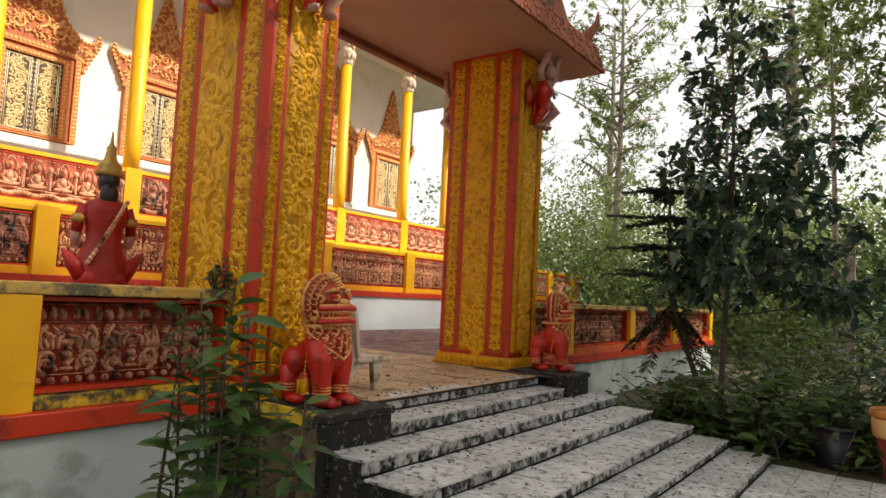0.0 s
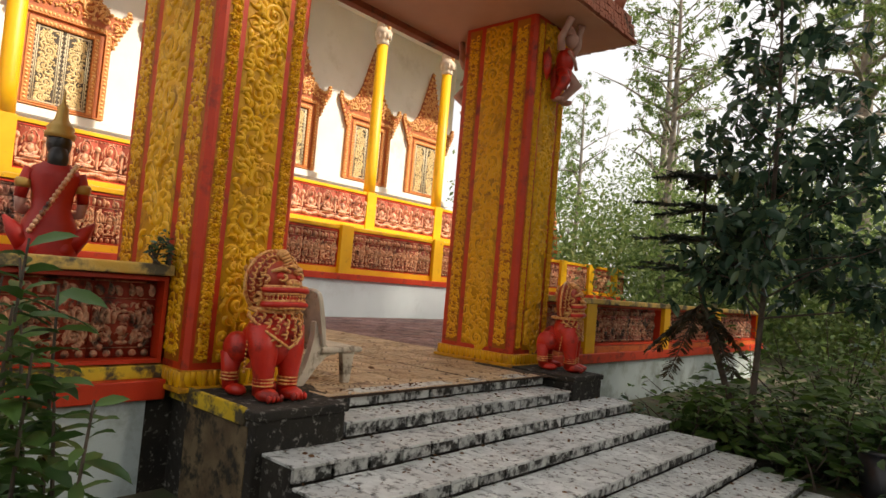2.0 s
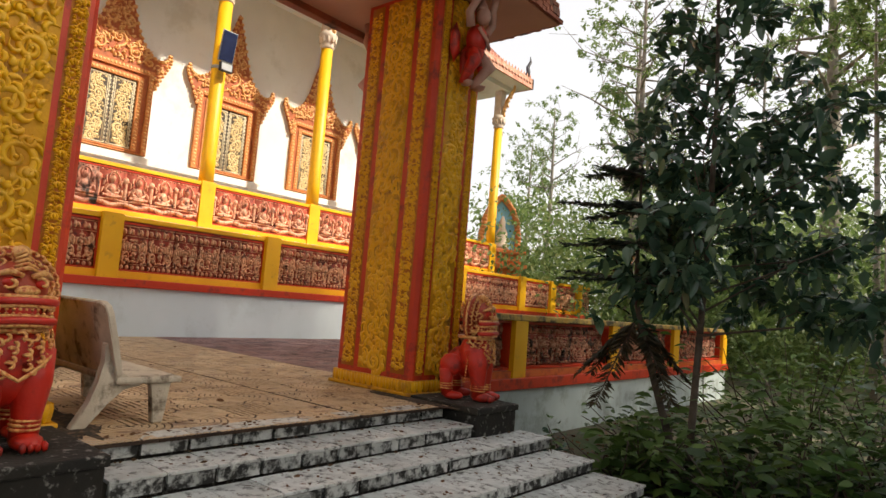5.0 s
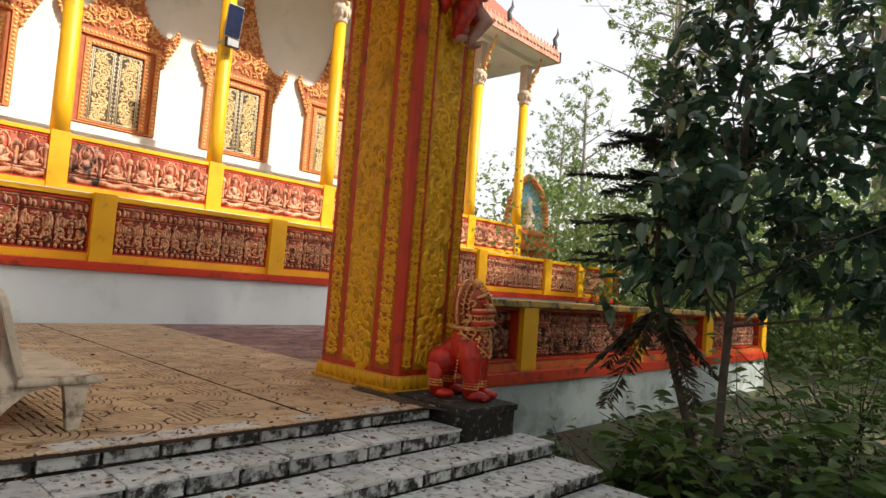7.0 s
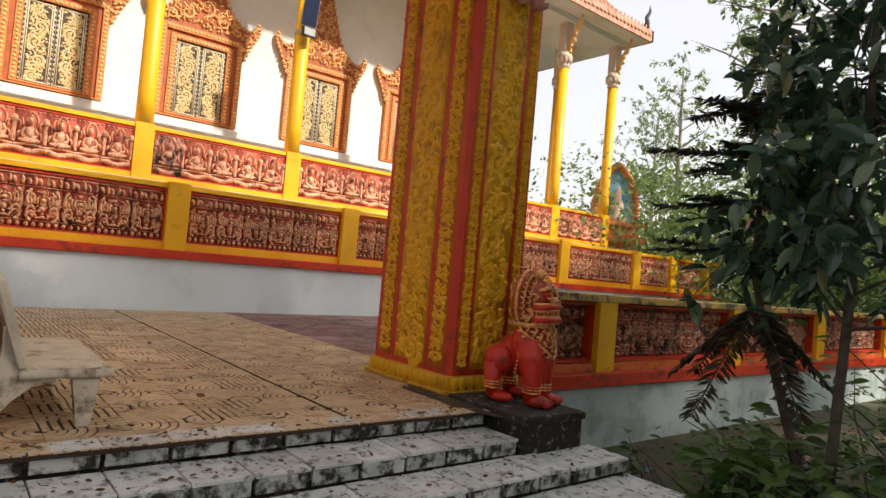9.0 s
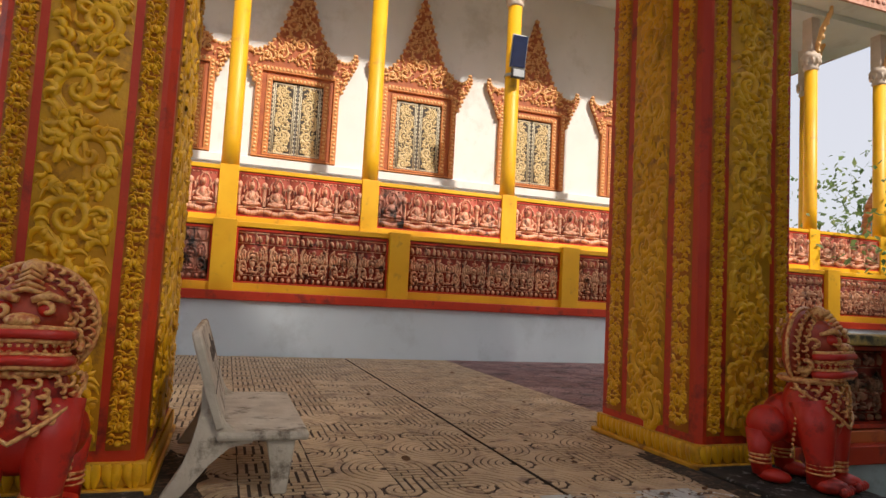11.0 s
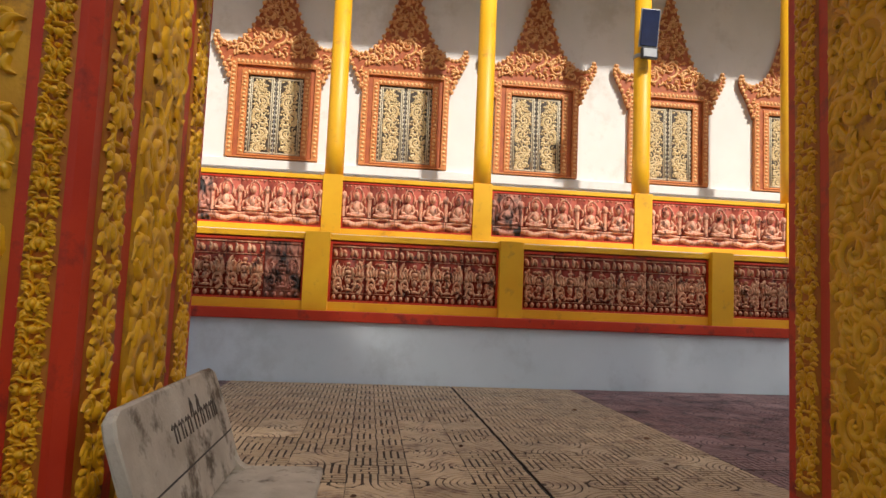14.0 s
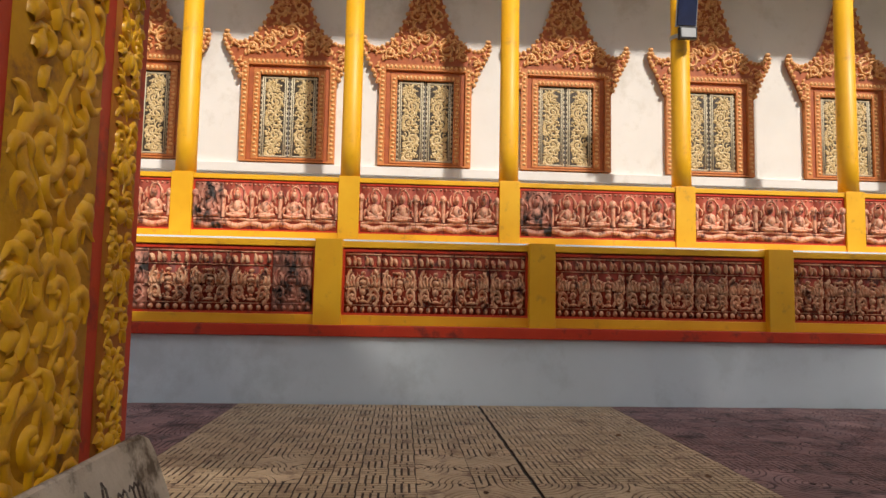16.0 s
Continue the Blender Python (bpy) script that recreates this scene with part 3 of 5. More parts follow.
canopy_tiles(canopy)
ridge = bmesh.new()
prism(ridge, [(-3.0, 0), (3.0, 0), (2.1, 0.9), (0.5, 2.1), (0, 2.5), (-0.5, 2.1), (-2.1, 0.9)], -0.75, 0.75)
part("upper_roof", ridge, ROOF, canopy).matrix_local = pose(-3.95, 6.12, GATE_TOP + 0.45, 0, 0, 90)
for sy in (CY0 - 0.02, CY1 + 0.02):
    for sx in (CX0, CX1):
        horn = bmesh.new()
        s1, s2 = (1 if sy > 6 else -1), (1 if sx > -4 else -1)
        tube(horn, [(0, 0, 0), (0.05 * s2, 0.05 * s1, 0.2), (0.13 * s2, 0.13 * s1, 0.36), (0.14 * s2, 0.14 * s1, 0.55)], [0.09, 0.075, 0.05, 0.012], 8)
        part("corner_horn", horn, ROOF, canopy).matrix_local = pose(sx - 0.2 * s2, sy - 0.2 * s1, GATE_TOP + 0.38)

# ---- balustrades of the platform ----
SCROLL_TILES = [scroll_tile(1.0, 1.0, k).mesh("relief_tile", [TILE_RED, COPPER]) for k in range(3)]
WORN_TILES = [scroll_tile(1.0, 1.0, 20 + k).mesh("relief_tile", [TILE_RED, COPPER_OLD]) for k in range(3)]
SEATED_TILES = [seated_tile(1.0, 1.0, k).mesh("relief_tile", [TILE_PALE, COPPER_UP]) for k in range(2)]
SOOTY = {True: scroll_tile(1.0, 1.0, 5).mesh("relief_tile", [SOOT, SOOT]), False: seated_tile(1.0, 1.0, 5).mesh("relief_tile", [SOOT, SOOT])}
SOOTY_SPOTS = {True: (4.30, 2.25, -0.8), False: (7.85, 2.4)}


def fill_tiles(parent, meshes, x, spans, z, h, wish, jamb=0.035):
    """Rows of relief tiles that fill the bays between posts."""
    rnd = random.Random(int(abs(spans[0][0]) * 10))
    for a, b in spans:
        a, b = a + 0.03, b - 0.03
        n = max(1, round((b - a) / wish))
        w = (b - a) / n
        for k in range(n):
            m = pose(x + rnd.uniform(-0.002, 0.003), a + w * (k + 0.5), z, 0, rnd.uniform(-0.2, 0.2), 90) @ Matrix.Diagonal((w - 0.006, h * 2.3, h, 1))
            scroll = meshes is not SEATED_TILES
            dirty = x < -5 and any(abs(a + w * (k + 0.5) - y) < w / 2 for y in SOOTY_SPOTS[scroll])
            relief_part("relief_tile", SOOTY[scroll] if dirty else rnd.choice(meshes), None, parent, m, "sooty relief tile" if dirty else "")
    rims = bmesh.new()
    for a, b in spans:
        for q in ((a, b, z - 0.03, z), (a, b, z + h, z + h + 0.03), (a, a + 0.03, z, z + h), (b - 0.03, b, z, z + h)):
            box(rims, x - 0.01, x + jamb, q[0], q[1], q[2], q[3])
    part("panel_rim", rims, RED, parent)


def balustrade(name, x, y0, y1, posts, z0, label, foot):
    t = thing(name, (0, 0, 0), label, "balustrade")
    part("red_plinth", boxes((x - 0.30, x + 0.10, y0, y1, z0 - 0.07, z0 + 0.07), bevel=0.01), RED, t)
    part("yellow_base", boxes((x - 0.26, x + 0.02, y0, y1, z0 + 0.07, z0 + 0.16), bevel=0.006), foot, t)
    part("backing", boxes((x - 0.24, x - 0.15, y0, y1, z0 + 0.16, z0 + 0.80)), MAROON, t)
    part("coping", boxes((x - 0.30, x + 0.06, y0, y1, z0 + 0.80, z0 + 0.88), bevel=0.012), COPING, t)
    for a, b in posts:
        part("post", boxes((x - 0.24, x + 0.05, a, b, z0 + 0.07, z0 + 0.80), bevel=0.006), YELLOW, t)
    ends = sorted([e for p in posts for e in p] + [y0, y1])
    fill_tiles(t, WORN_TILES, x - 0.15, list(zip(ends[::2], ends[1::2])), z0 + 0.20, 0.56, 0.52, 0.13)
    return t


bal_r = balustrade("balustrade", PX, 8.45, 19.0, [(9.86, 10.16), (12.72, 12.98), (15.5, 15.8), (18.7, 19.0)], 0.73, "low carved red balustrade with yellow posts", ORANGE_RED)
bal_l = balustrade("balustrade", PX, -9, 3.70, [(2.02, 2.33), (-0.9, -0.6), (-3.8, -3.5)], 0.73, "low carved red balustrade with yellow posts and mossy coping", COPING_YELLOW)

# ---- temple ----
LX, UX, WX = -9.79, -12.63, -14.5
LP = [-7.1, -4.2, -1.2, 1.85, 4.71, 7.35, 10.43, 13.42, 16.54, 19.60, 21.46, 23.3]
UP = [-6.9, -3.9, -1.0, 1.92, 4.68, 7.42, 10.52, 13.62, 16.5, 19.35, 21.9]
WINS = [-5.4, -2.5, 0.4, 3.28, 5.99, 8.86, 11.88, 14.85, 17.6]
temple = thing("wall_temple", (0, 0, 0), "white temple wall on a pale blue stepped base", "wall", kind="structure")
part("wall_base", boxes((-12.4, -9.74, -12, 24.2, 0, 1.53)), BLUE, temple, "pale blue painted base")
part("terrace", boxes((-14.4, -12.35, -12, 22.3, 0, 2.95)), BLUE, temple)
part("wall_white", boxes((-20, WX, -12, 18.9, 0, 9.9)), WHITE, temple)
part("sill_ledge", boxes((WX - 0.1, WX + 0.10, -12, 18.95, 4.42, 4.60), bevel=0.01), WHITE, temple)


def terrace_rail(name, x, y0, y1, posts, z0, h, w, label, tiles, wish, foot):
    t = thing(name, (0, 0, 0), label, "balustrade")
    part("plinth_band", boxes((x - 0.3, x + 0.11, y0, y1, z0 - (0.135 if foot is RED else 0.20), z0), bevel=0.01), foot, t)
    part("yellow_base", boxes((x - 0.26, x - 0.02, y0, y1, z0, z0 + 0.12), bevel=0.006), YELLOW, t)
    part("backing", boxes((x - 0.24, x - 0.075, y0, y1, z0 + 0.12, z0 + h - 0.07)), MAROON, t)
    part("coping", boxes((x - 0.34, x - 0.02, y0, y1, z0 + h - 0.08, z0 + h), bevel=0.008), YELLOW, t)
    for c in posts:
        part("post", boxes((x - 0.25, x + (0.06 if foot is RED else 0.01), c - w / 2, c + w / 2, z0 - 0.01, z0 + h + 0.02), bevel=0.006), YELLOW, t)
    ends = sorted([e for c in posts for e in (c - w / 2, c + w / 2)] + [y0, y1])
    fill_tiles(t, tiles, x - 0.075, list(zip(ends[::2], ends[1::2])), z0 + 0.15, h - 0.15 - 0.13, wish)
    return t


rail_low = terrace_rail("terrace_balustrade", LX, -12, 24.2, LP, 1.67, 1.03, 0.33, "carved red balustrade of the lower terrace with yellow posts", SCROLL_TILES, 0.47, RED)
rail_up = terrace_rail("terrace_balustrade", UX, -12, 22.1, UP, 2.96, 1.07, 0.35, "carved balustrade of seated figures on the upper terrace", SEATED_TILES, 0.49, YELLOW)


# ---- veranda columns, roof edge ----
def veranda_column():
    col = thing("column", (UX - 0.16, UP[0], 4.03), "round bright yellow veranda column with a pale capital", "column", "veranda columns")
    part("shaft", lathe(bmesh.new(), [(0.170, 0), (0.168, 0.6), (0.158, 4.35)], n=24), YELLOW, col)
    cap = lathe(bmesh.new(), [(0.165, 4.35), (0.20, 4.40), (0.17, 4.46), (0.21, 4.62), (0.27, 4.72), (0.22, 4.78), (0.20, 4.86)], n=12)
    for k in range(10):
        a = k * math.pi / 5
        blob(cap, (0.21 * math.cos(a), 0.21 * math.sin(a), 4.60), (0.05, 0.05, 0.12), sub=1)
    part("capital", cap, PALE, col)
    part("upper_block", boxes((-0.15, 0.15, -0.15, 0.15, 4.84, 5.95), bevel=0.01), PALE, col)
    br = bmesh.new()
    pts = [(0.16, 0, 4.65), (0.20, 0, 5.0), (0.34, 0, 5.4), (0.60, 0, 5.75), (0.62, 0, 5.92)]
    tube(br, pts, [0.04, 0.06, 0.075, 0.06, 0.04], 6)
    for k in range(6):
        blob(br, (0.20 + 0.07 * k, 0.03 * (-1) ** k, 4.85 + 0.17 * k), (0.06, 0.05, 0.08), sub=1)
    part("bracket", br, GILT, col, "gilded eave bracket")
    return col


PALE = material("pale_stone_paint", [(0.62, 0.50, 0.40), (0.70, 0.58, 0.47)], 6, 0.7, 0.2, 50)
first_col = veranda_column()
for c in UP[1:]:
    copy_thing(first_col, pose(UX - 0.16, c, 4.03))
copy_thing(first_col, pose(-14.4, 20.98, 4.03))

FASCIA = material("faded_pink_fascia", [(0.58, 0.26, 0.17), (0.70, 0.40, 0.30)], 7, 0.6, 0.3, 50, stains=(0.40, 0.13, 0.07), stain_scale=5, stain_amount=0.4)
DARK_FINIAL = material("dark_finial_paint", [(0.03, 0.035, 0.05), (0.06, 0.06, 0.07)], 6, 0.6, 0.2)
roof = thing("roof_temple", (0, 0, 0), "wide temple eave with white soffit and red carved fascia", "roof", kind="structure")
part("soffit", boxes((-20, -11.9, -12, 22.55, 9.98, 10.12)), WHITE, roof)
rf = boxes((-11.92, -11.84, -12, 22.64, 9.98, 10.36), (-20, -11.84, 22.55, 22.64, 9.98, 10.36))
for k in range(170):
    y = -11.4 + 0.2 * k
    blob(rf, (-11.83, y, 10.18), (0.03, 0.085, 0.07), sub=1)
    blob(rf, (-11.86, y, 10.40), (0.02, 0.05, 0.10), sub=1)
for k in range(40):
    blob(rf, (-19.8 + 0.2 * k, 22.65, 10.18), (0.085, 0.03, 0.07), sub=1)
    blob(rf, (-19.8 + 0.2 * k, 22.62, 10.40), (0.05, 0.02, 0.10), sub=1)
part("fascia", rf, FASCIA, roof, "terracotta fascia with carved drops")
rt = bmesh.new()
prism(rt, [(-20, 10.1), (-11.9, 10.1), (-16.5, 14.5), (-20, 17)], -12, 22.5)
part("roof_slope", rt, ROOF, roof)
for y in (22.3, 19.6, 16.8, 14.0):
    fin = bmesh.new()
    tube(fin, [(0, 0, 0), (0.05, 0.02, 0.22), (-0.02, 0.06, 0.42), (0.06, 0.12, 0.62), (0.02, 0.14, 0.85)], [0.09, 0.085, 0.07, 0.05, 0.01], 8)
    part("roof_finial", fin, DARK_FINIAL, roof, "dark curling finial").matrix_local = pose(-11.95, y, 10.36)
part("lower_eave_beam", boxes((-14.5, -12.5, -12, 22.3, 9.82, 9.98)), WHITE, roof)

# ---- windows ----
SHUTTER = material("dark_shutter_ground", [(0.04, 0.028, 0.016), (0.07, 0.05, 0.03)], 8, 0.5, 0.2, 40)
SHUTTER_GOLD = material("shutter_gilding", [(0.56, 0.41, 0.18), (0.72, 0.57, 0.31)], 10, 0.4, 0.2, 60)
SHUTTER_PALE = material("shutter_pale_strip", [(0.56, 0.50, 0.34), (0.66, 0.60, 0.44)], 10, 0.5, 0.1, 60)


def temple_window():
    w = thing("window", (WX, WINS[0], 0), "gilded shuttered window under a pointed carved gable", "window", "temple windows", rz=90)
    def ring(a, b0, b1, c, d0, d1, dep):
        """A square frame with outer half-width a and inner c."""
        bm = bmesh.new()
        for q in ((-a, -c, b0, b1), (c, a, b0, b1), (-c, c, d1, b1), (-c, c, b0, d0)):
            box(bm, q[0], q[1], -dep, 0.05, q[2], q[3], 0.008)
        return bm
    part("outer_frame", ring(0.93, 4.63, 6.72, 0.80, 4.66, 6.58, 0.10), TERRA, w)
    part("middle_frame", ring(0.80, 4.66, 6.58, 0.70, 4.68, 6.50, 0.05), MAROON_GABLE, w)
    part("inner_frame", ring(0.70, 4.68, 6.50, 0.57, 4.72, 6.39, 0.075), TERRA, w)
    rel = Relief()
    for a, z0, z1, dep, r, st in ((0.865, 4.70, 6.65, 0.10, 0.042, 0.085), (0.635, 4.72, 6.44, 0.075, 0.04, 0.08)):
        n = int((z1 - z0) / st)
        for s in (-1, 1):
            for k in range(n):
                off = len(rel.v)
                rel.dome(s * a + 0.008 * (-1) ** k, z0 + (k + 0.5) * (z1 - z0) / n, r, r * 0.8, 0.022, 6)
                rel.v[off:] = [(x, y - dep, z) for x, y, z in rel.v[off:]]
        n = int(2 * a / st)
        for k in range(1, n):
            off = len(rel.v)
            rel.dome(-a + k * 2 * a / n, z1, r * 0.8, r, 0.022, 6)
            rel.v[off:] = [(x, y - dep, z) for x, y, z in rel.v[off:]]
    relief_part("frame_carving", rel, [GILT], w)
    for s in (-1, 1):
        part("shutter", boxes((min(s * 0.006, s * 0.565), max(s * 0.006, s * 0.565), -0.015, 0.03, 4.72, 6.39)), SHUTTER, w)
        rel = scroll_panel(0.38, 1.54, 21, 0.014)
        rel.v, rel.f, rel.m = rel.v[8:], [tuple(i - 8 for i in fc) for fc in rel.f[5:]], [0] * (len(rel.f) - 5)
        relief_part("gilded_scrolls", rel, [SHUTTER_GOLD], w, pose(s * 0.285, -0.016, 4.785) @ Matrix.Diagonal((s, 1, 1, 1)))
        rel = Relief()
        for u in (0.05, 0.085, 0.485, 0.52):
            rel.bar(u - 0.011, u + 0.011, 0.01, 1.65, 0.014)
        for k in range(16):
            rel.dome(0.028, 0.05 + k * 0.1, 0.016, 0.03, 0.012, 6)
            rel.dome(0.545, 0.05 + k * 0.1, 0.016, 0.03, 0.012, 6)
        rel.bar(0.03, 0.54, 0.02, 0.05, 0.012)
        rel.bar(0.03, 0.54, 1.60, 1.64, 0.012)
        relief_part("pale_strips", rel, [SHUTTER_PALE], w, pose(0, -0.016, 4.72) @ Matrix.Diagonal((s, 1, 1, 1)))
    half = [(0.93, 6.66), (0.95, 6.26), (1.04, 6.50), (1.14, 6.74), (1.24, 6.92), (1.30, 7.10), (1.25, 7.27), (1.21, 7.10), (1.10, 7.02), (0.93, 7.02), (0.74, 7.14), (0.56, 7.36), (0.42, 7.66), (0.31, 8.02), (0.20, 8.40), (0.10, 8.72), (0.0, 9.05)]
    outline = half + [(-a, b) for a, b in half[-2::-1]]
    bm = bmesh.new()
    prism(bm, outline, -0.10, 0.04)
    part("gable", bm, MAROON_GABLE, w, "flame-shaped carved gable")
    rnd = random.Random(3)
    rel = Relief()
    for a, b in zip(outline, outline[1:]):
        for q in (0.25, 0.75):
            rel.dome(a[0] * (1 - q) + b[0] * q, a[1] * (1 - q) + b[1] * q, 0.05, 0.05, 0.04, 6)
    rel.spiral(0, 7.25, 0.2, 1.4, -1.57, 1, 0.035, 0.05)
    for s in (-1, 1):
        rel.spiral(s * 0.42, 7.02, 0.16, 1.4, 1.57, s, 0.03, 0.05)
        rel.spiral(s * 0.2, 7.7, 0.13, 1.3, 1.57, -s, 0.03, 0.05)
        rel.spiral(s * 0.75, 6.9, 0.12, 1.3, 1.57, s, 0.028, 0.05)
    for _ in range(900):
        u, v = rnd.uniform(-1.3, 1.3), rnd.uniform(6.25, 9.0)
        if inside(u, v, outline) and (v > 6.75 or abs(u) > 0.95):
            a = rnd.uniform(0.4, 2.7)
            ln = rnd.uniform(0.07, 0.13)
            if inside(u + ln * math.cos(a), v + ln * math.sin(a), outline):
                rel.leaf(u, v, a, ln, rnd.uniform(0.02, 0.034), rnd.uniform(0.025, 0.05), rnd.uniform(-1.4, 1.4))
    relief_part("gable_carving", rel, [GABLE_GILT], w, pose(0, -0.10, 0))
    return w


MAROON_GABLE = material("gable_ground", [(0.36, 0.085, 0.025), (0.48, 0.13, 0.035)], 6, 0.6, 0.2, 50)
GABLE_GILT = material("gable_gilding", [(0.66, 0.30, 0.09), (0.80, 0.46, 0.19), (0.60, 0.22, 0.06)], 9, 0.42, 0.2, 60)
first_win = temple_window()
for c in WINS[1:]:
    copy_thing(first_win, pose(WX, c, 0, 0, 0, 90))

# solar lamp on a column
BLACK = material("black_plastic", [(0.012, 0.012, 0.014), (0.02, 0.02, 0.024)], 5, 0.35, 0.05, 80)
PANEL = material("solar_panel", [(0.010, 0.015, 0.05), (0.015, 0.025, 0.08)], 5, 0.15, 0.0)
GREY = material("grey_plastic", [(0.35, 0.37, 0.38), (0.42, 0.44, 0.45)], 5, 0.5, 0.05, 80)
lamp = thing("solar_lamp", (UX + 0.08, 10.50, 6.72), "black solar floodlight strapped to a yellow column", "lamp")
part("solar_panel", boxes((0.02, 0.05, -0.17, 0.17, 0.18, 0.86), bevel=0.006), PANEL, lamp).rotation_euler = (0, radians(10), 0)
part("panel_frame", boxes((0.0, 0.022, -0.19, 0.19, 0.16, 0.88), bevel=0.004), GREY, lamp).rotation_euler = (0, radians(10), 0)
part("lamp_head", boxes((0.06, 0.15, -0.16, 0.16, -0.10, 0.12), bevel=0.015), BLACK, lamp)
part("lens", boxes((0.15, 0.158, -0.13, 0.13, -0.07, 0.09), bevel=0.003), GREY, lamp)
part("strap", lathe(bmesh.new(), [(0.172, 0.02), (0.176, 0.03), (0.176, 0.07), (0.172, 0.08)], -0.21, 0, 20), GREY, lamp)
part("arm", boxes((-0.05, 0.08, -0.02, 0.02, 0.02, 0.06)), BLACK, lamp)

# small shrine beyond the terrace
SHRINE_BLUE = material("sky_blue_paint", [(0.16, 0.42, 0.58), (0.22, 0.50, 0.66)], 2, 0.6, 0.1)
ORANGE = material("orange_paint", [(0.62, 0.13, 0.03), (0.72, 0.19, 0.05)], 3, 0.6, 0.15)
shrine = thing("shrine", (-13.9, 24.0, 0), "small arched shrine with a sky blue niche on an orange pedestal", "shrine", rz=60)
part("pedestal", boxes((-0.9, 0.9, -0.5, 0.6, 0, 3.3), (-1.05, 1.05, -0.62, 0.7, 3.3, 3.5), (-0.85, 0.85, -0.5, 0.6, 3.5, 3.9), (-1.0, 1.0, -0.6, 0.7, 3.9, 4.05), bevel=0.02), ORANGE, shrine)
arch = [(0.80, 4.05), (0.82, 4.6), (0.72, 5.2), (0.50, 5.7), (0.22, 6.02), (0, 6.2)]
arch = arch + [(-a, b) for a, b in arch[-2::-1]]
bm = bmesh.new()
prism(bm, arch, -0.1, 0.25)
part("niche", bm, SHRINE_BLUE, shrine)
rel = Relief()
for a, b in zip(arch, arch[1:]):
    for q in (0.0, 0.25, 0.5, 0.75):
        rel.dome(a[0] * (1 - q) + b[0] * q, a[1] * (1 - q) + b[1] * q, 0.14, 0.14, 0.2)
relief_part("arch_border", rel, [TERRA], shrine, pose(0, -0.1, 0))
bm = lathe(bmesh.new(), [(0.3, 4.05), (0.32, 4.2), (0.2, 4.35), (0.24, 4.7), (0.12, 4.95), (0.14, 5.15), (0.03, 5.4)], 0, -0.28, 12)
part("figure", bm, PALE, shrine)

# ---- guardian lions: each one mesh ----
LION_GOLD = material("lion_gilding", [(0.56, 0.14, 0.035), (0.82, 0.45, 0.15), (0.48, 0.08, 0.02)], 30, 0.32, 0.2, 60)


LION_MANE = material("mane_ground_paint", [(0.32, 0.03, 0.012), (0.46, 0.06, 0.018)], 20, 0.45, 0.3, 40)


def curl(bm, c, out, size, hand=1, mi=1):
    """A small raised spiral lock at c, on a surface that faces out."""
    out = Vector(out).normalized()
    u = out.cross(Vector((0, 0, 1)))
    u = u.normalized() if u.length > 0.01 else Vector((0, 1, 0))
    v = u.cross(out)
    pts, rr = [], []
    for k in range(8):
        q = k / 7
        a, d = hand * (0.6 + 4.6 * q), size * (1 - 0.78 * q)
        pts.append(Vector(c) + u * (d * math.cos(a)) + v * (d * math.sin(a)) + out * (size * 0.35 * q))
        rr.append(size * (0.21 + 0.15 * math.sin(math.pi * q)))
    tube(bm, pts, rr, 5, mi)


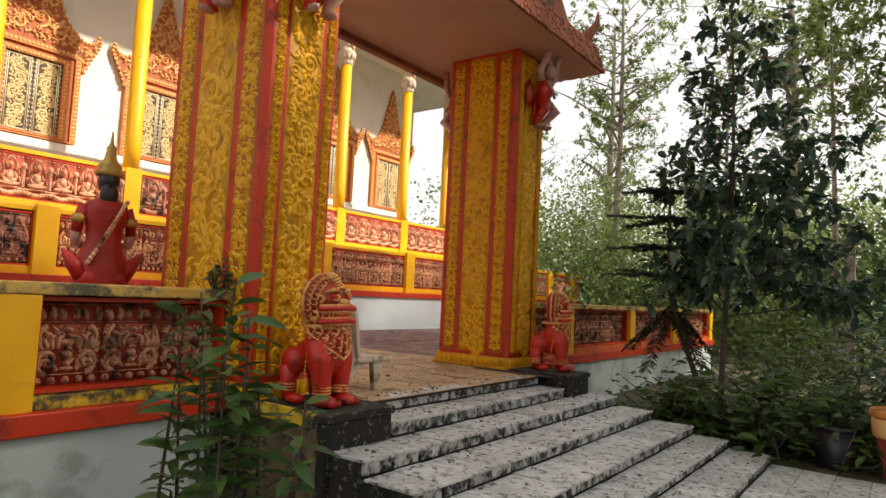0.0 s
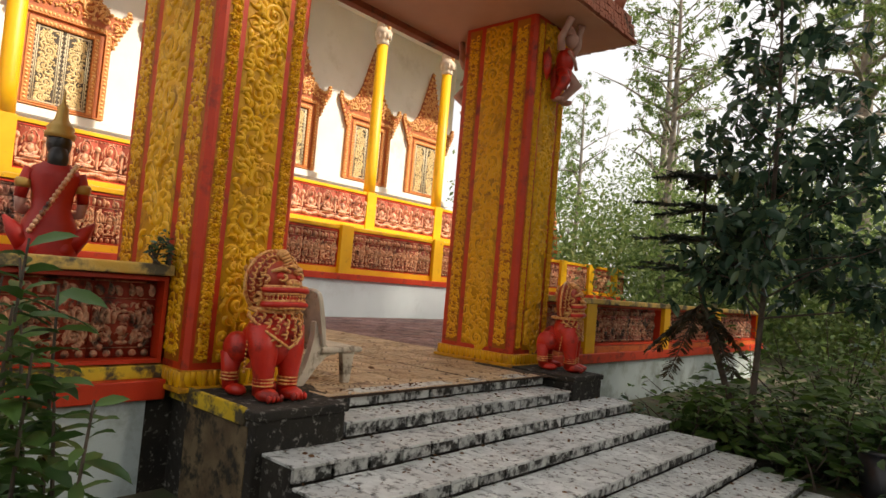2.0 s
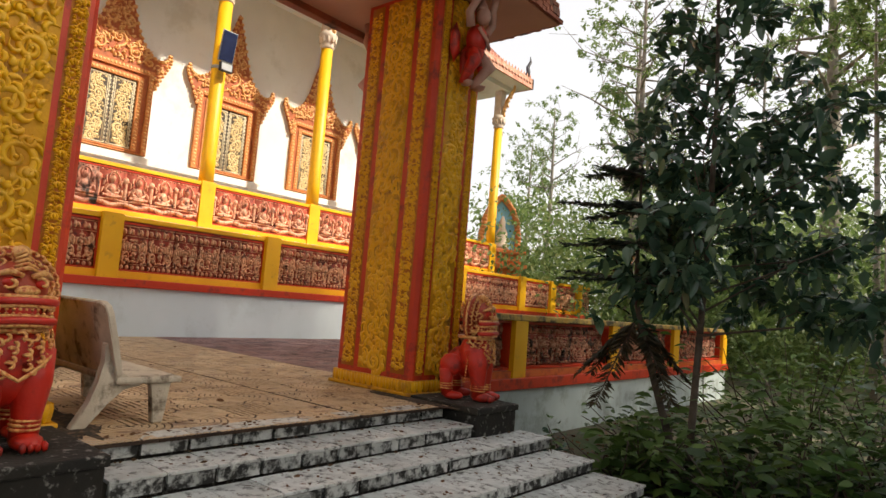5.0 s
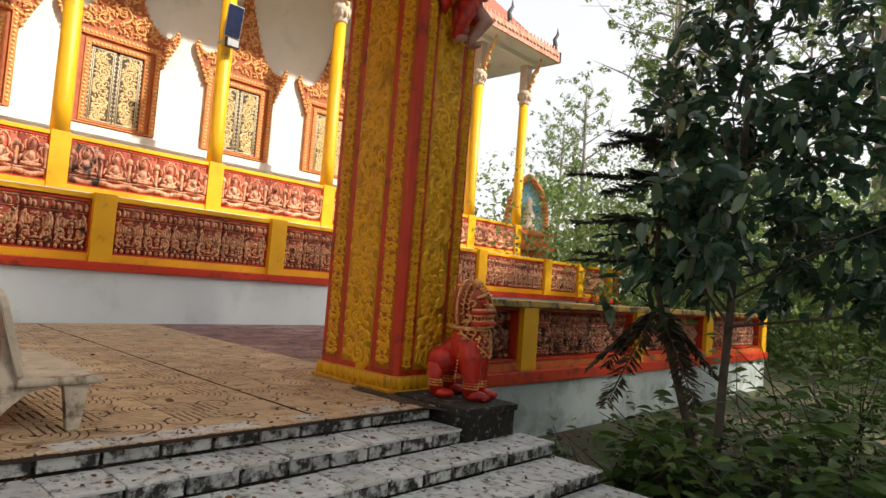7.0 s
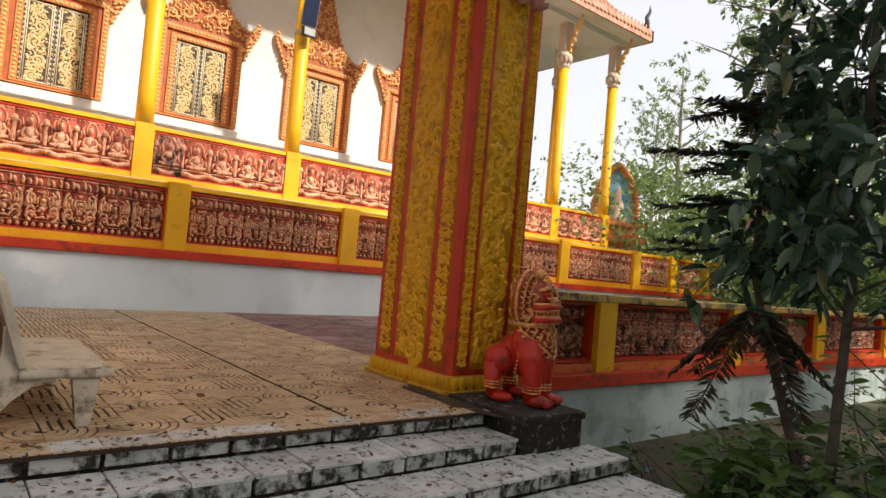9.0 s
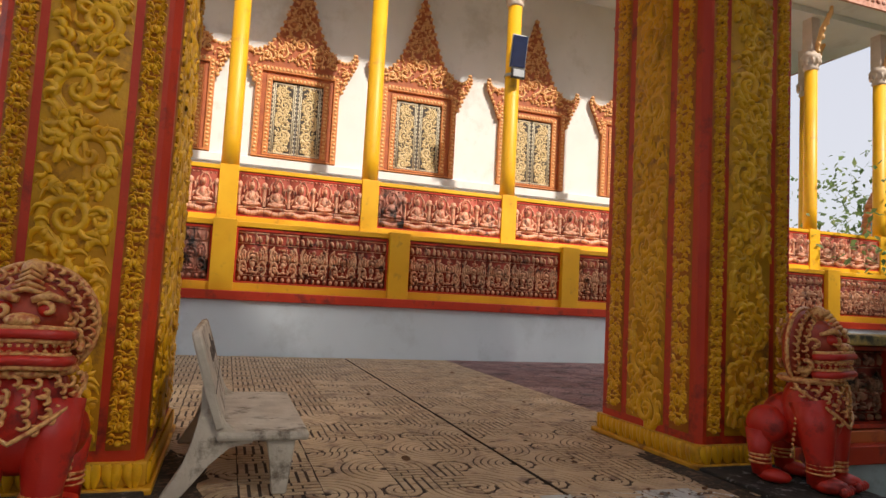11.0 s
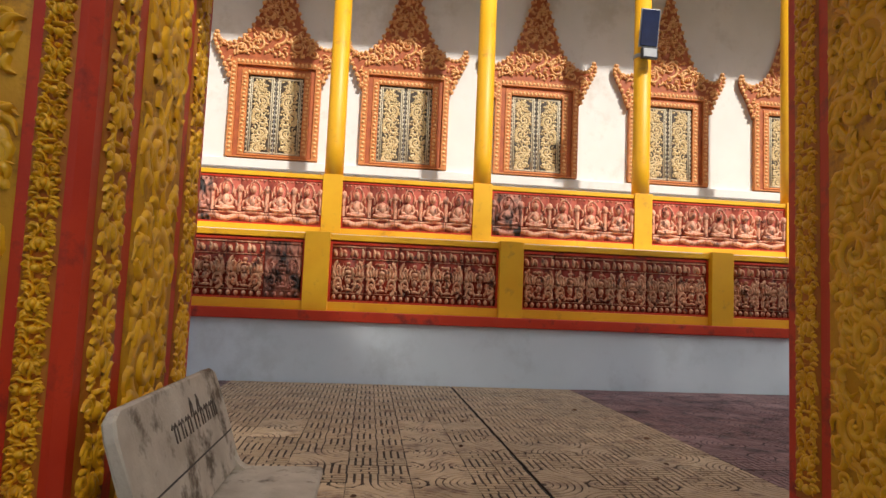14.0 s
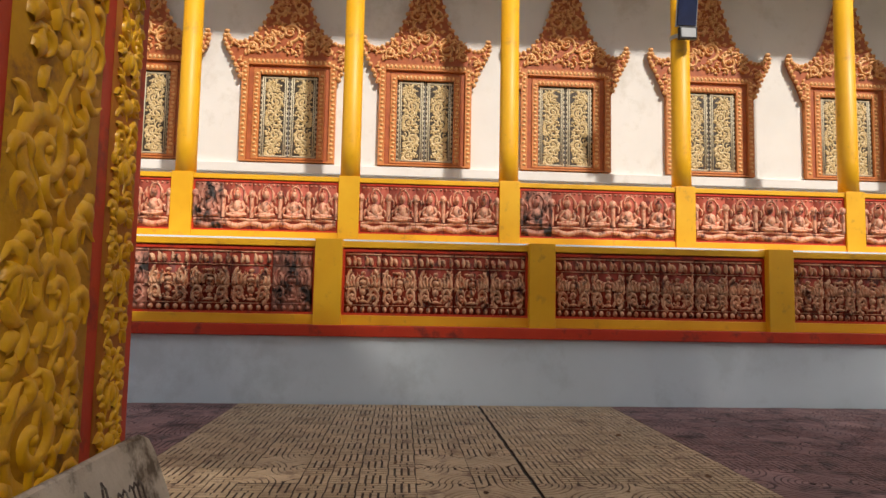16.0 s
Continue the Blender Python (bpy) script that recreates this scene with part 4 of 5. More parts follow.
def lion():
    rnd = random.Random(6)
    bm = bmesh.new()
    # body, shoulders and legs
    blob(bm, (0.04, 0, 0.43), (0.16, 0.185, 0.23), sub=3)
    blob(bm, (-0.06, 0, 0.37), (0.18, 0.145, 0.15), sub=3)
    blob(bm, (-0.02, 0, 0.27), (0.12, 0.10, 0.07))
    for s in (-1, 1):
        blob(bm, (-0.155, s * 0.135, 0.325), (0.118, 0.085, 0.112), sub=3)
        tube(bm, [(-0.19, s * 0.145, 0.29), (-0.19, s * 0.15, 0.16), (-0.17, s * 0.15, 0.04)], [0.082, 0.060, 0.054], 16)
        blob(bm, (-0.11, s * 0.15, 0.042), (0.105, 0.060, 0.042))
        tube(bm, [(0.07, s * 0.105, 0.49), (0.105, s * 0.11, 0.33), (0.12, s * 0.105, 0.17), (0.12, s * 0.10, 0.04)], [0.115, 0.098, 0.070, 0.066], 18)
        blob(bm, (0.165, s * 0.10, 0.046), (0.108, 0.074, 0.048))
        for k in range(4):
            blob(bm, (0.258, s * 0.10 + (k - 1.5) * 0.033, 0.035), (0.026, 0.017, 0.030), sub=1)
        for z in (0.105, 0.128, 0.150):
            lathe(bm, [(0.066, z - 0.009), (0.075, z), (0.066, z + 0.009)], 0.12, s * 0.10, 16, 1)
            lathe(bm, [(0.056, z - 0.009), (0.066, z), (0.056, z + 0.009)], -0.186, s * 0.15, 16, 1)
        for k in range(9):
            blob(bm, (0.03 - 0.004 * k, s * (0.190 - 0.002 * k), 0.42 - 0.03 * k), (0.009, 0.009, 0.012), 1, 1)
    # a flat disc of a mane behind the head, with a gilded rim
    blob(bm, (-0.015, 0, 0.78), (0.075, 0.222, 0.228), 2, 3)
    tube(bm, [(-0.01, 0.226 * math.sin(a), 0.78 + 0.232 * math.cos(a)) for a in (2.5 * (k / 16 - 1) for k in range(33))], [0.013] * 33, 6, 1)
    for ring_, count, x, size in ((0.204, 25, 0.030, 0.026), (0.166, 19, 0.062, 0.026), (0.128, 11, 0.100, 0.025)):
        for k in range(count):
            a = 2.35 * (2 * k / (count - 1) - 1)
            curl(bm, (x, ring_ * math.sin(a), 0.785 + ring_ * 1.04 * math.cos(a)), (0.9, 0.5 * math.sin(a), 0.5 * math.cos(a)), size * rnd.uniform(0.9, 1.12), 1 if a > 0 else -1)
    for s in (-1, 1):
        for k in range(16):
            a = s * rnd.uniform(0.2, 2.4)
            r = rnd.uniform(0.10, 0.2)
            curl(bm, (-0.075, r * math.sin(a), 0.785 + r * math.cos(a)), (-0.9, 0.4 * math.sin(a), 0.4 * math.cos(a)), 0.028, s)
    # skull, brow and a broad square muzzle with bared teeth
    blob(bm, (0.06, 0, 0.80), (0.13, 0.145, 0.15), 2, 3)
    blob(bm, (0.10, 0, 0.70), (0.125, 0.150, 0.080), 0, 3)
    for z, out, mi, th in ((0.768, 1.00, 1, 0.013), (0.748, 1.03, 0, 0.020), (0.722, 0.98, 1, 0.010), (0.672, 0.98, 1, 0.010), (0.650, 1.03, 0, 0.020), (0.627, 0.98, 1, 0.013)):
        pts = []
        for k in range(17):
            a = -1.45 + 2.9 * k / 16
            q = (abs(math.cos(a)) ** 4 + abs(math.sin(a)) ** 4) ** -0.25
            pts.append((0.085 + 0.138 * out * q * math.cos(a), 0.152 * out * q * math.sin(a), z + 0.006 * math.cos(2 * a)))
        tube(bm, pts, [th] * 17, 7, mi)
    for k in range(15):
        a = -1.25 + 2.5 * k / 14
        q = (abs(math.cos(a)) ** 4 + abs(math.sin(a)) ** 4) ** -0.25
        for z in (0.709, 0.686):
            blob(bm, (0.085 + 0.132 * q * math.cos(a), 0.146 * q * math.sin(a), z), (0.010, 0.010, 0.011), 1, 1)
    for s in (-1, 1):
        curl(bm, (0.065, s * 0.160, 0.70), (0.25, s, 0), 0.052, s)
        curl(bm, (0.055, s * 0.158, 0.645), (0.3, s, -0.2), 0.030, -s)
        blob(bm, (0.165, s * 0.070, 0.838), (0.032, 0.034, 0.030), 0, 2)
        curl(bm, (0.188, s * 0.070, 0.838), (1, s * 0.2, 0.1), 0.034, s)
        tube(bm, [(0.190, s * 0.02, 0.872), (0.180, s * 0.075, 0.893), (0.130, s * 0.135, 0.868)], [0.013, 0.019, 0.009], 6, 1)
        curl(bm, (0.10, s * 0.140, 0.81), (0.6, s, 0.1), 0.036, -s)
    blob(bm, (0.205, 0, 0.800), (0.036, 0.060, 0.028), 1, 2)
    for s in (-1, 1):
        blob(bm, (0.226, s * 0.028, 0.796), (0.020, 0.020, 0.017), 1, 1)
    for k in range(5):
        tube(bm, [(0.165 - 0.016 * k, -0.062 + 0.008 * k, 0.895 + 0.020 * k), (0.185 - 0.016 * k, 0, 0.915 + 0.021 * k), (0.165 - 0.016 * k, 0.062 - 0.008 * k, 0.895 + 0.020 * k)], [0.007, 0.013, 0.007], 5, 1)
    blob(bm, (0.07, 0, 0.985), (0.045, 0.045, 0.045), 1, 2)
    # gilded collar and a pointed bib of curled locks
    lathe(bm, [(0.155, 0.585), (0.180, 0.600), (0.170, 0.620)], 0.03, 0, 24, 1)
    for row in range(6):
        wide = 1.65 * (1 - row / 6.3)
        count = max(1, int(12 * wide / 1.65))
        for k in range(count):
            a = (-wide + 2 * wide * k / max(1, count - 1)) if count > 1 else 0
            z, rr = 0.575 - 0.036 * row, 0.194 + 0.006 * row * (1 - row / 6)
            curl(bm, (0.035 + rr * math.cos(a) * 0.92, rr * math.sin(a), z), (math.cos(a), math.sin(a), 0.1), 0.027, 1 if k % 2 else -1)
    tube(bm, [(0.045 + 0.188 * math.cos(a), 0.205 * math.sin(a), 0.575 - 0.215 * (1 - abs(a) / 1.7)) for a in (-1.7 + 3.4 * k / 18 for k in range(19))], [0.010] * 19, 6, 1)
    return part("lion_statue", bm, [RED_LION, LION_GOLD, LION_MANE])


lion_a = tagged(lion(), "seated red guardian lion statue with gilded mane and bib", "statue", "guardian lions")
lion_a.matrix_world = pose(-2.92, 4.10, 0.76, 0, 0, 4)
copy_thing(lion_a, pose(-2.90, 8.06, 0.76, 0, 0, 20))

# ---- supporting figures under the canopy ----
SKIN = material("pale_figure_paint", [(0.46, 0.24, 0.19), (0.56, 0.33, 0.27)], 8, 0.6, 0.2)


def bearer():
    """A plain winged figure that holds up the eave, facing local -y; its back is on the pillar."""
    bm = bmesh.new()
    blob(bm, (0, -0.16, 0.50), (0.13, 0.11, 0.17), 0, 2)
    blob(bm, (0, -0.15, 0.34), (0.13, 0.10, 0.10), 0, 2)
    blob(bm, (0, -0.23, 0.74), (0.075, 0.085, 0.095), 1, 2)
    lathe(bm, [(0.07, 0.80), (0.06, 0.84), (0.02, 0.92)], 0, -0.21, 10, 1)
    for s in (-1, 1):
        tube(bm, [(s * 0.13, -0.17, 0.60), (s * 0.20, -0.20, 0.72), (s * 0.15, -0.24, 0.86), (s * 0.13, -0.28, 0.97)], [0.05, 0.045, 0.04, 0.045], 10, 1)
        tube(bm, [(s * 0.07, -0.17, 0.32), (s * 0.13, -0.26, 0.22), (s * 0.10, -0.12, 0.08), (s * 0.10, -0.10, 0.0)], [0.08, 0.075, 0.05, 0.05], 10, 1 if s > 0 else 0)
        blob(bm, (s * 0.10, -0.16, 0.0), (0.045, 0.09, 0.04), 1, 1)
        blob(bm, (s * 0.22, -0.05, 0.42), (0.09, 0.04, 0.22), 0, 1)
    tube(bm, [(-0.1, -0.26, 0.58), (0.02, -0.28, 0.48), (0.1, -0.26, 0.40)], [0.022] * 3, 6, 1)
    blob(bm, (0, -0.05, 0.25), (0.13, 0.06, 0.25), 0, 1)
    return part("bearer_statue", bm, [RED_LION, SKIN])


b1 = tagged(bearer(), "red winged figure with pale raised arms under the eave", "statue", "eave figures")
b1.matrix_world = pose(GX1 + 0.02, 8.10, 3.98, 0, 0, 90)
for m in (pose(-3.9, P2[1] + 0.02, 3.98, 0, 0, 180), pose(GX1 + 0.02, 4.10, 3.98, 0, 0, 90), pose(-3.9, P1[0] - 0.02, 3.98, 0, 0, 0), pose(GX0 - 0.02, 8.1, 3.98, 0, 0, -90), pose(DEEP - 0.02, 4.10, 3.98, 0, 0, -90)):
    copy_thing(b1, m)

# ---- ragged black patches on the floor about the pillars' feet ----
def floor_patch(cx, cy, rx, ry, seed):
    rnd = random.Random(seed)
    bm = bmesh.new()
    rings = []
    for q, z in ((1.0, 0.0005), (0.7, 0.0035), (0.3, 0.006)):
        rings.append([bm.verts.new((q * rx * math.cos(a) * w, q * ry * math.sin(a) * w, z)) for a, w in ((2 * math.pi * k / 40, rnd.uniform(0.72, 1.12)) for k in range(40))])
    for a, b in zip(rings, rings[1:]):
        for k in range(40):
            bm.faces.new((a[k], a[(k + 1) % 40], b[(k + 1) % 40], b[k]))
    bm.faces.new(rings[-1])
    ob = tagged(part("floor_patch", bm, PATCH_BLACK, smooth=True), "ragged black patch on the floor beside a pillar", "moss", kind="stuff")
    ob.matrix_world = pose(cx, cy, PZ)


PATCH_BLACK = material("black_patch", [(0.014, 0.012, 0.009), (0.045, 0.032, 0.02)], 9, 0.95, 0.9, 30, stains=(0.16, 0.10, 0.06), stain_scale=22, stain_amount=0.4)
floor_patch(-3.55, 4.62, 0.62, 0.17, 1)
floor_patch(-3.30, 7.60, 0.60, 0.14, 2)

# ---- kneeling crowned statue behind the balustrade ----
# red darkened so that the shade on the statue's back is in the colour
KNEEL_RED = material("backlit_red_statue_paint", [(0.34, 0.012, 0.008), (0.46, 0.020, 0.011)], 5, 0.5, 0.2, 40)
HAIR = material("black_hair_paint", [(0.012, 0.010, 0.010), (0.025, 0.02, 0.02)], 6, 0.35, 0.2)
CROWN = material("crown_gilding", [(0.42, 0.25, 0.06), (0.56, 0.36, 0.10)], 8, 0.35, 0.2, metal=0.4)
ped = thing("statue_pedestal", (-4.75, 3.22, PZ), "plain pedestal behind the balustrade", "pedestal")
part("block", boxes((-0.3, 0.3, -0.3, 0.3, 0, 0.80), bevel=0.02), RED, ped)
bm = bmesh.new()
lathe(bm, [(0.25, 0), (0.25, 0.08), (0.25, 0.20), (0.22, 0.34), (0.16, 0.46), (0.17, 0.58), (0.21, 0.72), (0.19, 0.80), (0.08, 0.86), (0.07, 0.92)], n=24)
for v in bm.verts:
    v.co.x *= 0.8
for s in (-1, 1):
    blob(bm, (0.0, s * 0.12, 0.12), (0.20, 0.12, 0.12), 0, 2)
    tube(bm, [(0.05, s * 0.17, 0.16), (0.04, s * 0.27, 0.26), (0.02, s * 0.36, 0.37)], [0.10, 0.07, 0.012], 8)
    tube(bm, [(0, s * 0.185, 0.77), (0, s * 0.235, 0.64), (-0.01, s * 0.25, 0.53)], [0.065, 0.055, 0.05], 10)
    tube(bm, [(-0.01, s * 0.25, 0.56), (-0.04, s * 0.24, 0.44), (-0.16, s * 0.15, 0.42)], [0.05, 0.045, 0.035], 10, 3)
    lathe(bm, [(0.058, 0.61), (0.07, 0.63), (0.07, 0.67), (0.058, 0.69)], 0, s * 0.235, 12, 2)
blob(bm, (0, 0, 1.02), (0.115, 0.105, 0.14), 1, 3)
blob(bm, (0.07, 0, 0.88), (0.06, 0.09, 0.13), 1, 2)
lathe(bm, [(0.125, 1.06), (0.13, 1.10), (0.11, 1.12), (0.118, 1.15), (0.09, 1.18), (0.06, 1.22), (0.045, 1.30), (0.05, 1.32), (0.02, 1.36), (0.006, 1.48)], 0, 0, 18, 2)
for k in range(16):
    q = k / 15
    blob(bm, (0.17 + 0.05 * math.sin(q * 3), -0.16 + 0.30 * q, 0.26 + 0.56 * q), (0.025, 0.028, 0.028), 4, 1)
kneeler = tagged(part("kneeling_statue", bm, [KNEEL_RED, HAIR, CROWN, SKIN, COPPER]), "kneeling red statue with black hair and gilded crown, seen from behind", "statue")
kneeler.matrix_world = pose(-4.75, 3.22, PZ + 0.80, 0, 0, -12) @ Matrix.Diagonal((0.86, 0.86, 0.94, 1))

# ---- concrete bench ----
BENCH = material("worn_terrazzo", [(0.44, 0.385, 0.30), (0.60, 0.54, 0.44)], 7, 0.75, 0.35, 60, stains=(0.12, 0.09, 0.06), stain_scale=5, stain_amount=0.38)
SEAM = material("dark_seam", [(0.05, 0.045, 0.04), (0.08, 0.07, 0.06)], 10, 0.9, 0.2)
bench = thing("bench", (-3.20, 4.685, PZ), "worn grey terrazzo bench with faded lettering on its back", "bench")
bm = bmesh.new()
box(bm, -1.24, 0.0, 0.13, 0.56, 0.262, 0.306, 0.016)
part("seat", bm, BENCH, bench)
bm = bmesh.new()
prism(bm, [(-1.22, 0.0), (0.0, 0.0), (0.03, 0.22), (0.05, 0.40), (0.035, 0.455), (-0.02, 0.48), (-1.11, 0.48), (-1.165, 0.455), (-1.19, 0.40), (-1.21, 0.22)], 0, 0.042)
bmesh.ops.bevel(bm, geom=bm.edges[:], offset=0.008, segments=1, affect="EDGES")
back = part("backrest", bm, BENCH, bench)
back.matrix_local = pose(0, 0.125, 0.31, 17)
part("middle_seam", boxes((-1.20, -0.01, 0.0405, 0.0435, 0.165, 0.172)), SEAM, back, "dark seam across the back")
for x in (-0.06, -1.17):
    bm = bmesh.new()
    prism(bm, [(-0.10, 0.0), (-0.01, 0.0), (0.105, 0.16), (0.19, 0.235), (0.30, 0.245), (0.30, 0.262), (0.20, 0.306), (0.165, 0.33), (0.125, 0.42), (0.095, 0.52), (0.05, 0.52), (0.055, 0.40), (0.04, 0.28), (-0.01, 0.15)], 0, 0.065)
    bmesh.ops.bevel(bm, geom=bm.edges[:], offset=0.008, segments=1, affect="EDGES")
    part("rear_leg", bm, BENCH, bench).matrix_local = pose(x + 0.03, 0, 0, 0, 0, 90)
    bm = bmesh.new()
    prism(bm, [(0.40, 0.0), (0.47, 0.0), (0.50, 0.262), (0.36, 0.262), (0.385, 0.14)], 0, 0.06)
    bmesh.ops.bevel(bm, geom=bm.edges[:], offset=0.008, segments=1, affect="EDGES")
    part("front_leg", bm, BENCH, bench).matrix_local = pose(x + 0.03, 0, 0, 0, 0, 90)
# faded brand lettering, as plain bars
INK = material("faded_ink", [(0.07, 0.05, 0.04), (0.15, 0.12, 0.10)], 20, 0.8, 0.0, stains=(0.36, 0.34, 0.29), stain_scale=25, stain_amount=0.3)
x = -1.02
for strokes, wide in (((0, 1, 1), 0.115), ((0, 1), 0.085), ((0, 2), 0.085), ((0,), 0.045), ((2,), 0.055), ((0, 1), 0.085), ((0, 1), 0.085), ((0, 1), 0.085)):
    mark = bmesh.new()
    for k, tall in enumerate(strokes):
        u = x + k * 0.034
        tube(mark, [(u, 0.0425, 0.275), (u + 0.004, 0.0425, 0.33 + (0.05 if tall == 2 else 0)), (u + 0.020, 0.0425, 0.345 + (0.06 if tall == 2 else 0)), (u + 0.032, 0.0425, 0.33)], [0.0045] * 4, 5)
    part("faded_bar", mark, INK, back)
    x += wide


# ---- plants ----
BARK = material("bark", [(0.05, 0.036, 0.026), (0.10, 0.078, 0.06)], 8, 0.9, 0.8, 30)
PALE_BARK = material("pale_bark", [(0.22, 0.19, 0.16), (0.34, 0.31, 0.27)], 5, 0.9, 0.6, 25, stains=(0.12, 0.11, 0.09), stain_scale=3, stain_amount=0.4)
LEAF_DARK = leaf_material("dark_glossy_leaf", [(0.026, 0.062, 0.042), (0.045, 0.095, 0.06), (0.066, 0.125, 0.075), (0.10, 0.165, 0.08)], 0.22, 0.3)
LEAF_MID = leaf_material("green_leaf", [(0.016, 0.04, 0.011), (0.04, 0.09, 0.02), (0.08, 0.145, 0.03), (0.03, 0.065, 0.018)], 0.42, 0.28)
LEAF_SAPLING = leaf_material("sapling_leaf", [(0.030, 0.078, 0.02), (0.058, 0.13, 0.03), (0.10, 0.19, 0.045)], 0.42, 0.3)
# far foliage is lightened: the distance haze is mixed into its leaf colours
LEAF_FAR_HAZED = leaf_material("hazed_far_leaf", [(0.08, 0.14, 0.045), (0.14, 0.22, 0.065), (0.20, 0.29, 0.09), (0.27, 0.34, 0.14)], 0.5, 0.5)
LEAF_WEED = leaf_material("weed_leaf", [(0.045, 0.10, 0.018), (0.085, 0.16, 0.03), (0.12, 0.20, 0.045)], 0.6, 0.3)
NEEDLE = leaf_material("conifer_needle", [(0.008, 0.022, 0.012), (0.016, 0.036, 0.018)], 0.5, 0.1)
FROND = leaf_material("drooping_frond", [(0.03, 0.032, 0.015), (0.075, 0.048, 0.022)], 0.7, 0.1)
DRY = leaf_material("dry_leaf", [(0.10, 0.045, 0.02), (0.18, 0.09, 0.04)], 0.8, 0.1)


def leaf_mesh(name, places, ways, lengths, widths, mat, droop=0.25, seed=0, plain=False):
    """One mesh of folded, pointed leaves at places, each along its way; plain ones are single diamonds."""
    rng = np.random.default_rng(seed)
    n = len(places)
    w = ways / np.linalg.norm(ways, axis=1)[:, None]
    side = np.cross(w, rng.normal(size=(n, 3)) * 0.5 + (0, 0, 1.0))
    side /= np.linalg.norm(side, axis=1)[:, None] + 1e-9
    up = np.cross(side, w)
    L, W = lengths[:, None], widths[:, None]
    down = np.array([0, 0, 1.0]) * L * droop
    q1, q2, q3 = (places + w * L * q - down * q * q + up * L * 0.02 for q in (0.25, 0.58, 0.85))
    tip = places + w * L - down
    lift = up * W * 0.10
    if plain:
        v = np.stack([places, q2 + side * W * 0.55, tip, q2 - side * W * 0.55], 1).reshape(-1, 3)
        f = (np.arange(n)[:, None] * 4 + [0, 1, 2, 3])
        me = bpy.data.meshes.new(name)
        me.from_pydata(v.tolist(), [], f.tolist())
        me.materials.append(mat)
        return me
    v = np.stack([places, q1 + side * W * 0.40 + lift, q2 + side * W * 0.50 + lift, q3 + side * W * 0.27 + lift, tip, q3 - side * W * 0.27 + lift, q2 - side * W * 0.50 + lift, q1 - side * W * 0.40 + lift, q1, q2], 1).reshape(-1, 3)
    base = np.arange(n)[:, None] * 10
    f = np.concatenate([base + t_ for t_ in ([0, 8, 1], [1, 8, 9], [1, 9, 2], [2, 9, 3], [3, 9, 4], [4, 9, 5], [5, 9, 6], [6, 9, 7], [7, 9, 8], [7, 8, 0])], 1).reshape(-1, 3)
    me = bpy.data.meshes.new(name)
    me.from_pydata(v.tolist(), [], f.tolist())
    me.materials.append(mat)
    me.polygons.foreach_set("use_smooth", [True] * len(f))
    return me


def crown_points(rng, limbs, n, spread, inner=0.25):
    """Points scattered about the outer halves of limbs, and outward ways."""
    reach = np.array([np.linalg.norm(l[1] - l[0]) for l in limbs]) ** 1.3
    pick = rng.choice(len(limbs), n, p=reach / reach.sum())
    q = rng.uniform(inner, 1.05, n)[:, None]
    a = np.array([l[0] for l in limbs])[pick]
    b = np.array([l[1] for l in limbs])[pick]
    p = a + (b - a) * q + rng.normal(size=(n, 3)) * spread * (0.45 + 0.55 * q)
    way = (b - a) / np.linalg.norm(b - a, axis=1)[:, None] * 0.6 + rng.normal(size=(n, 3)) * 0.7 + (0, 0, 0.15)
    return p, way


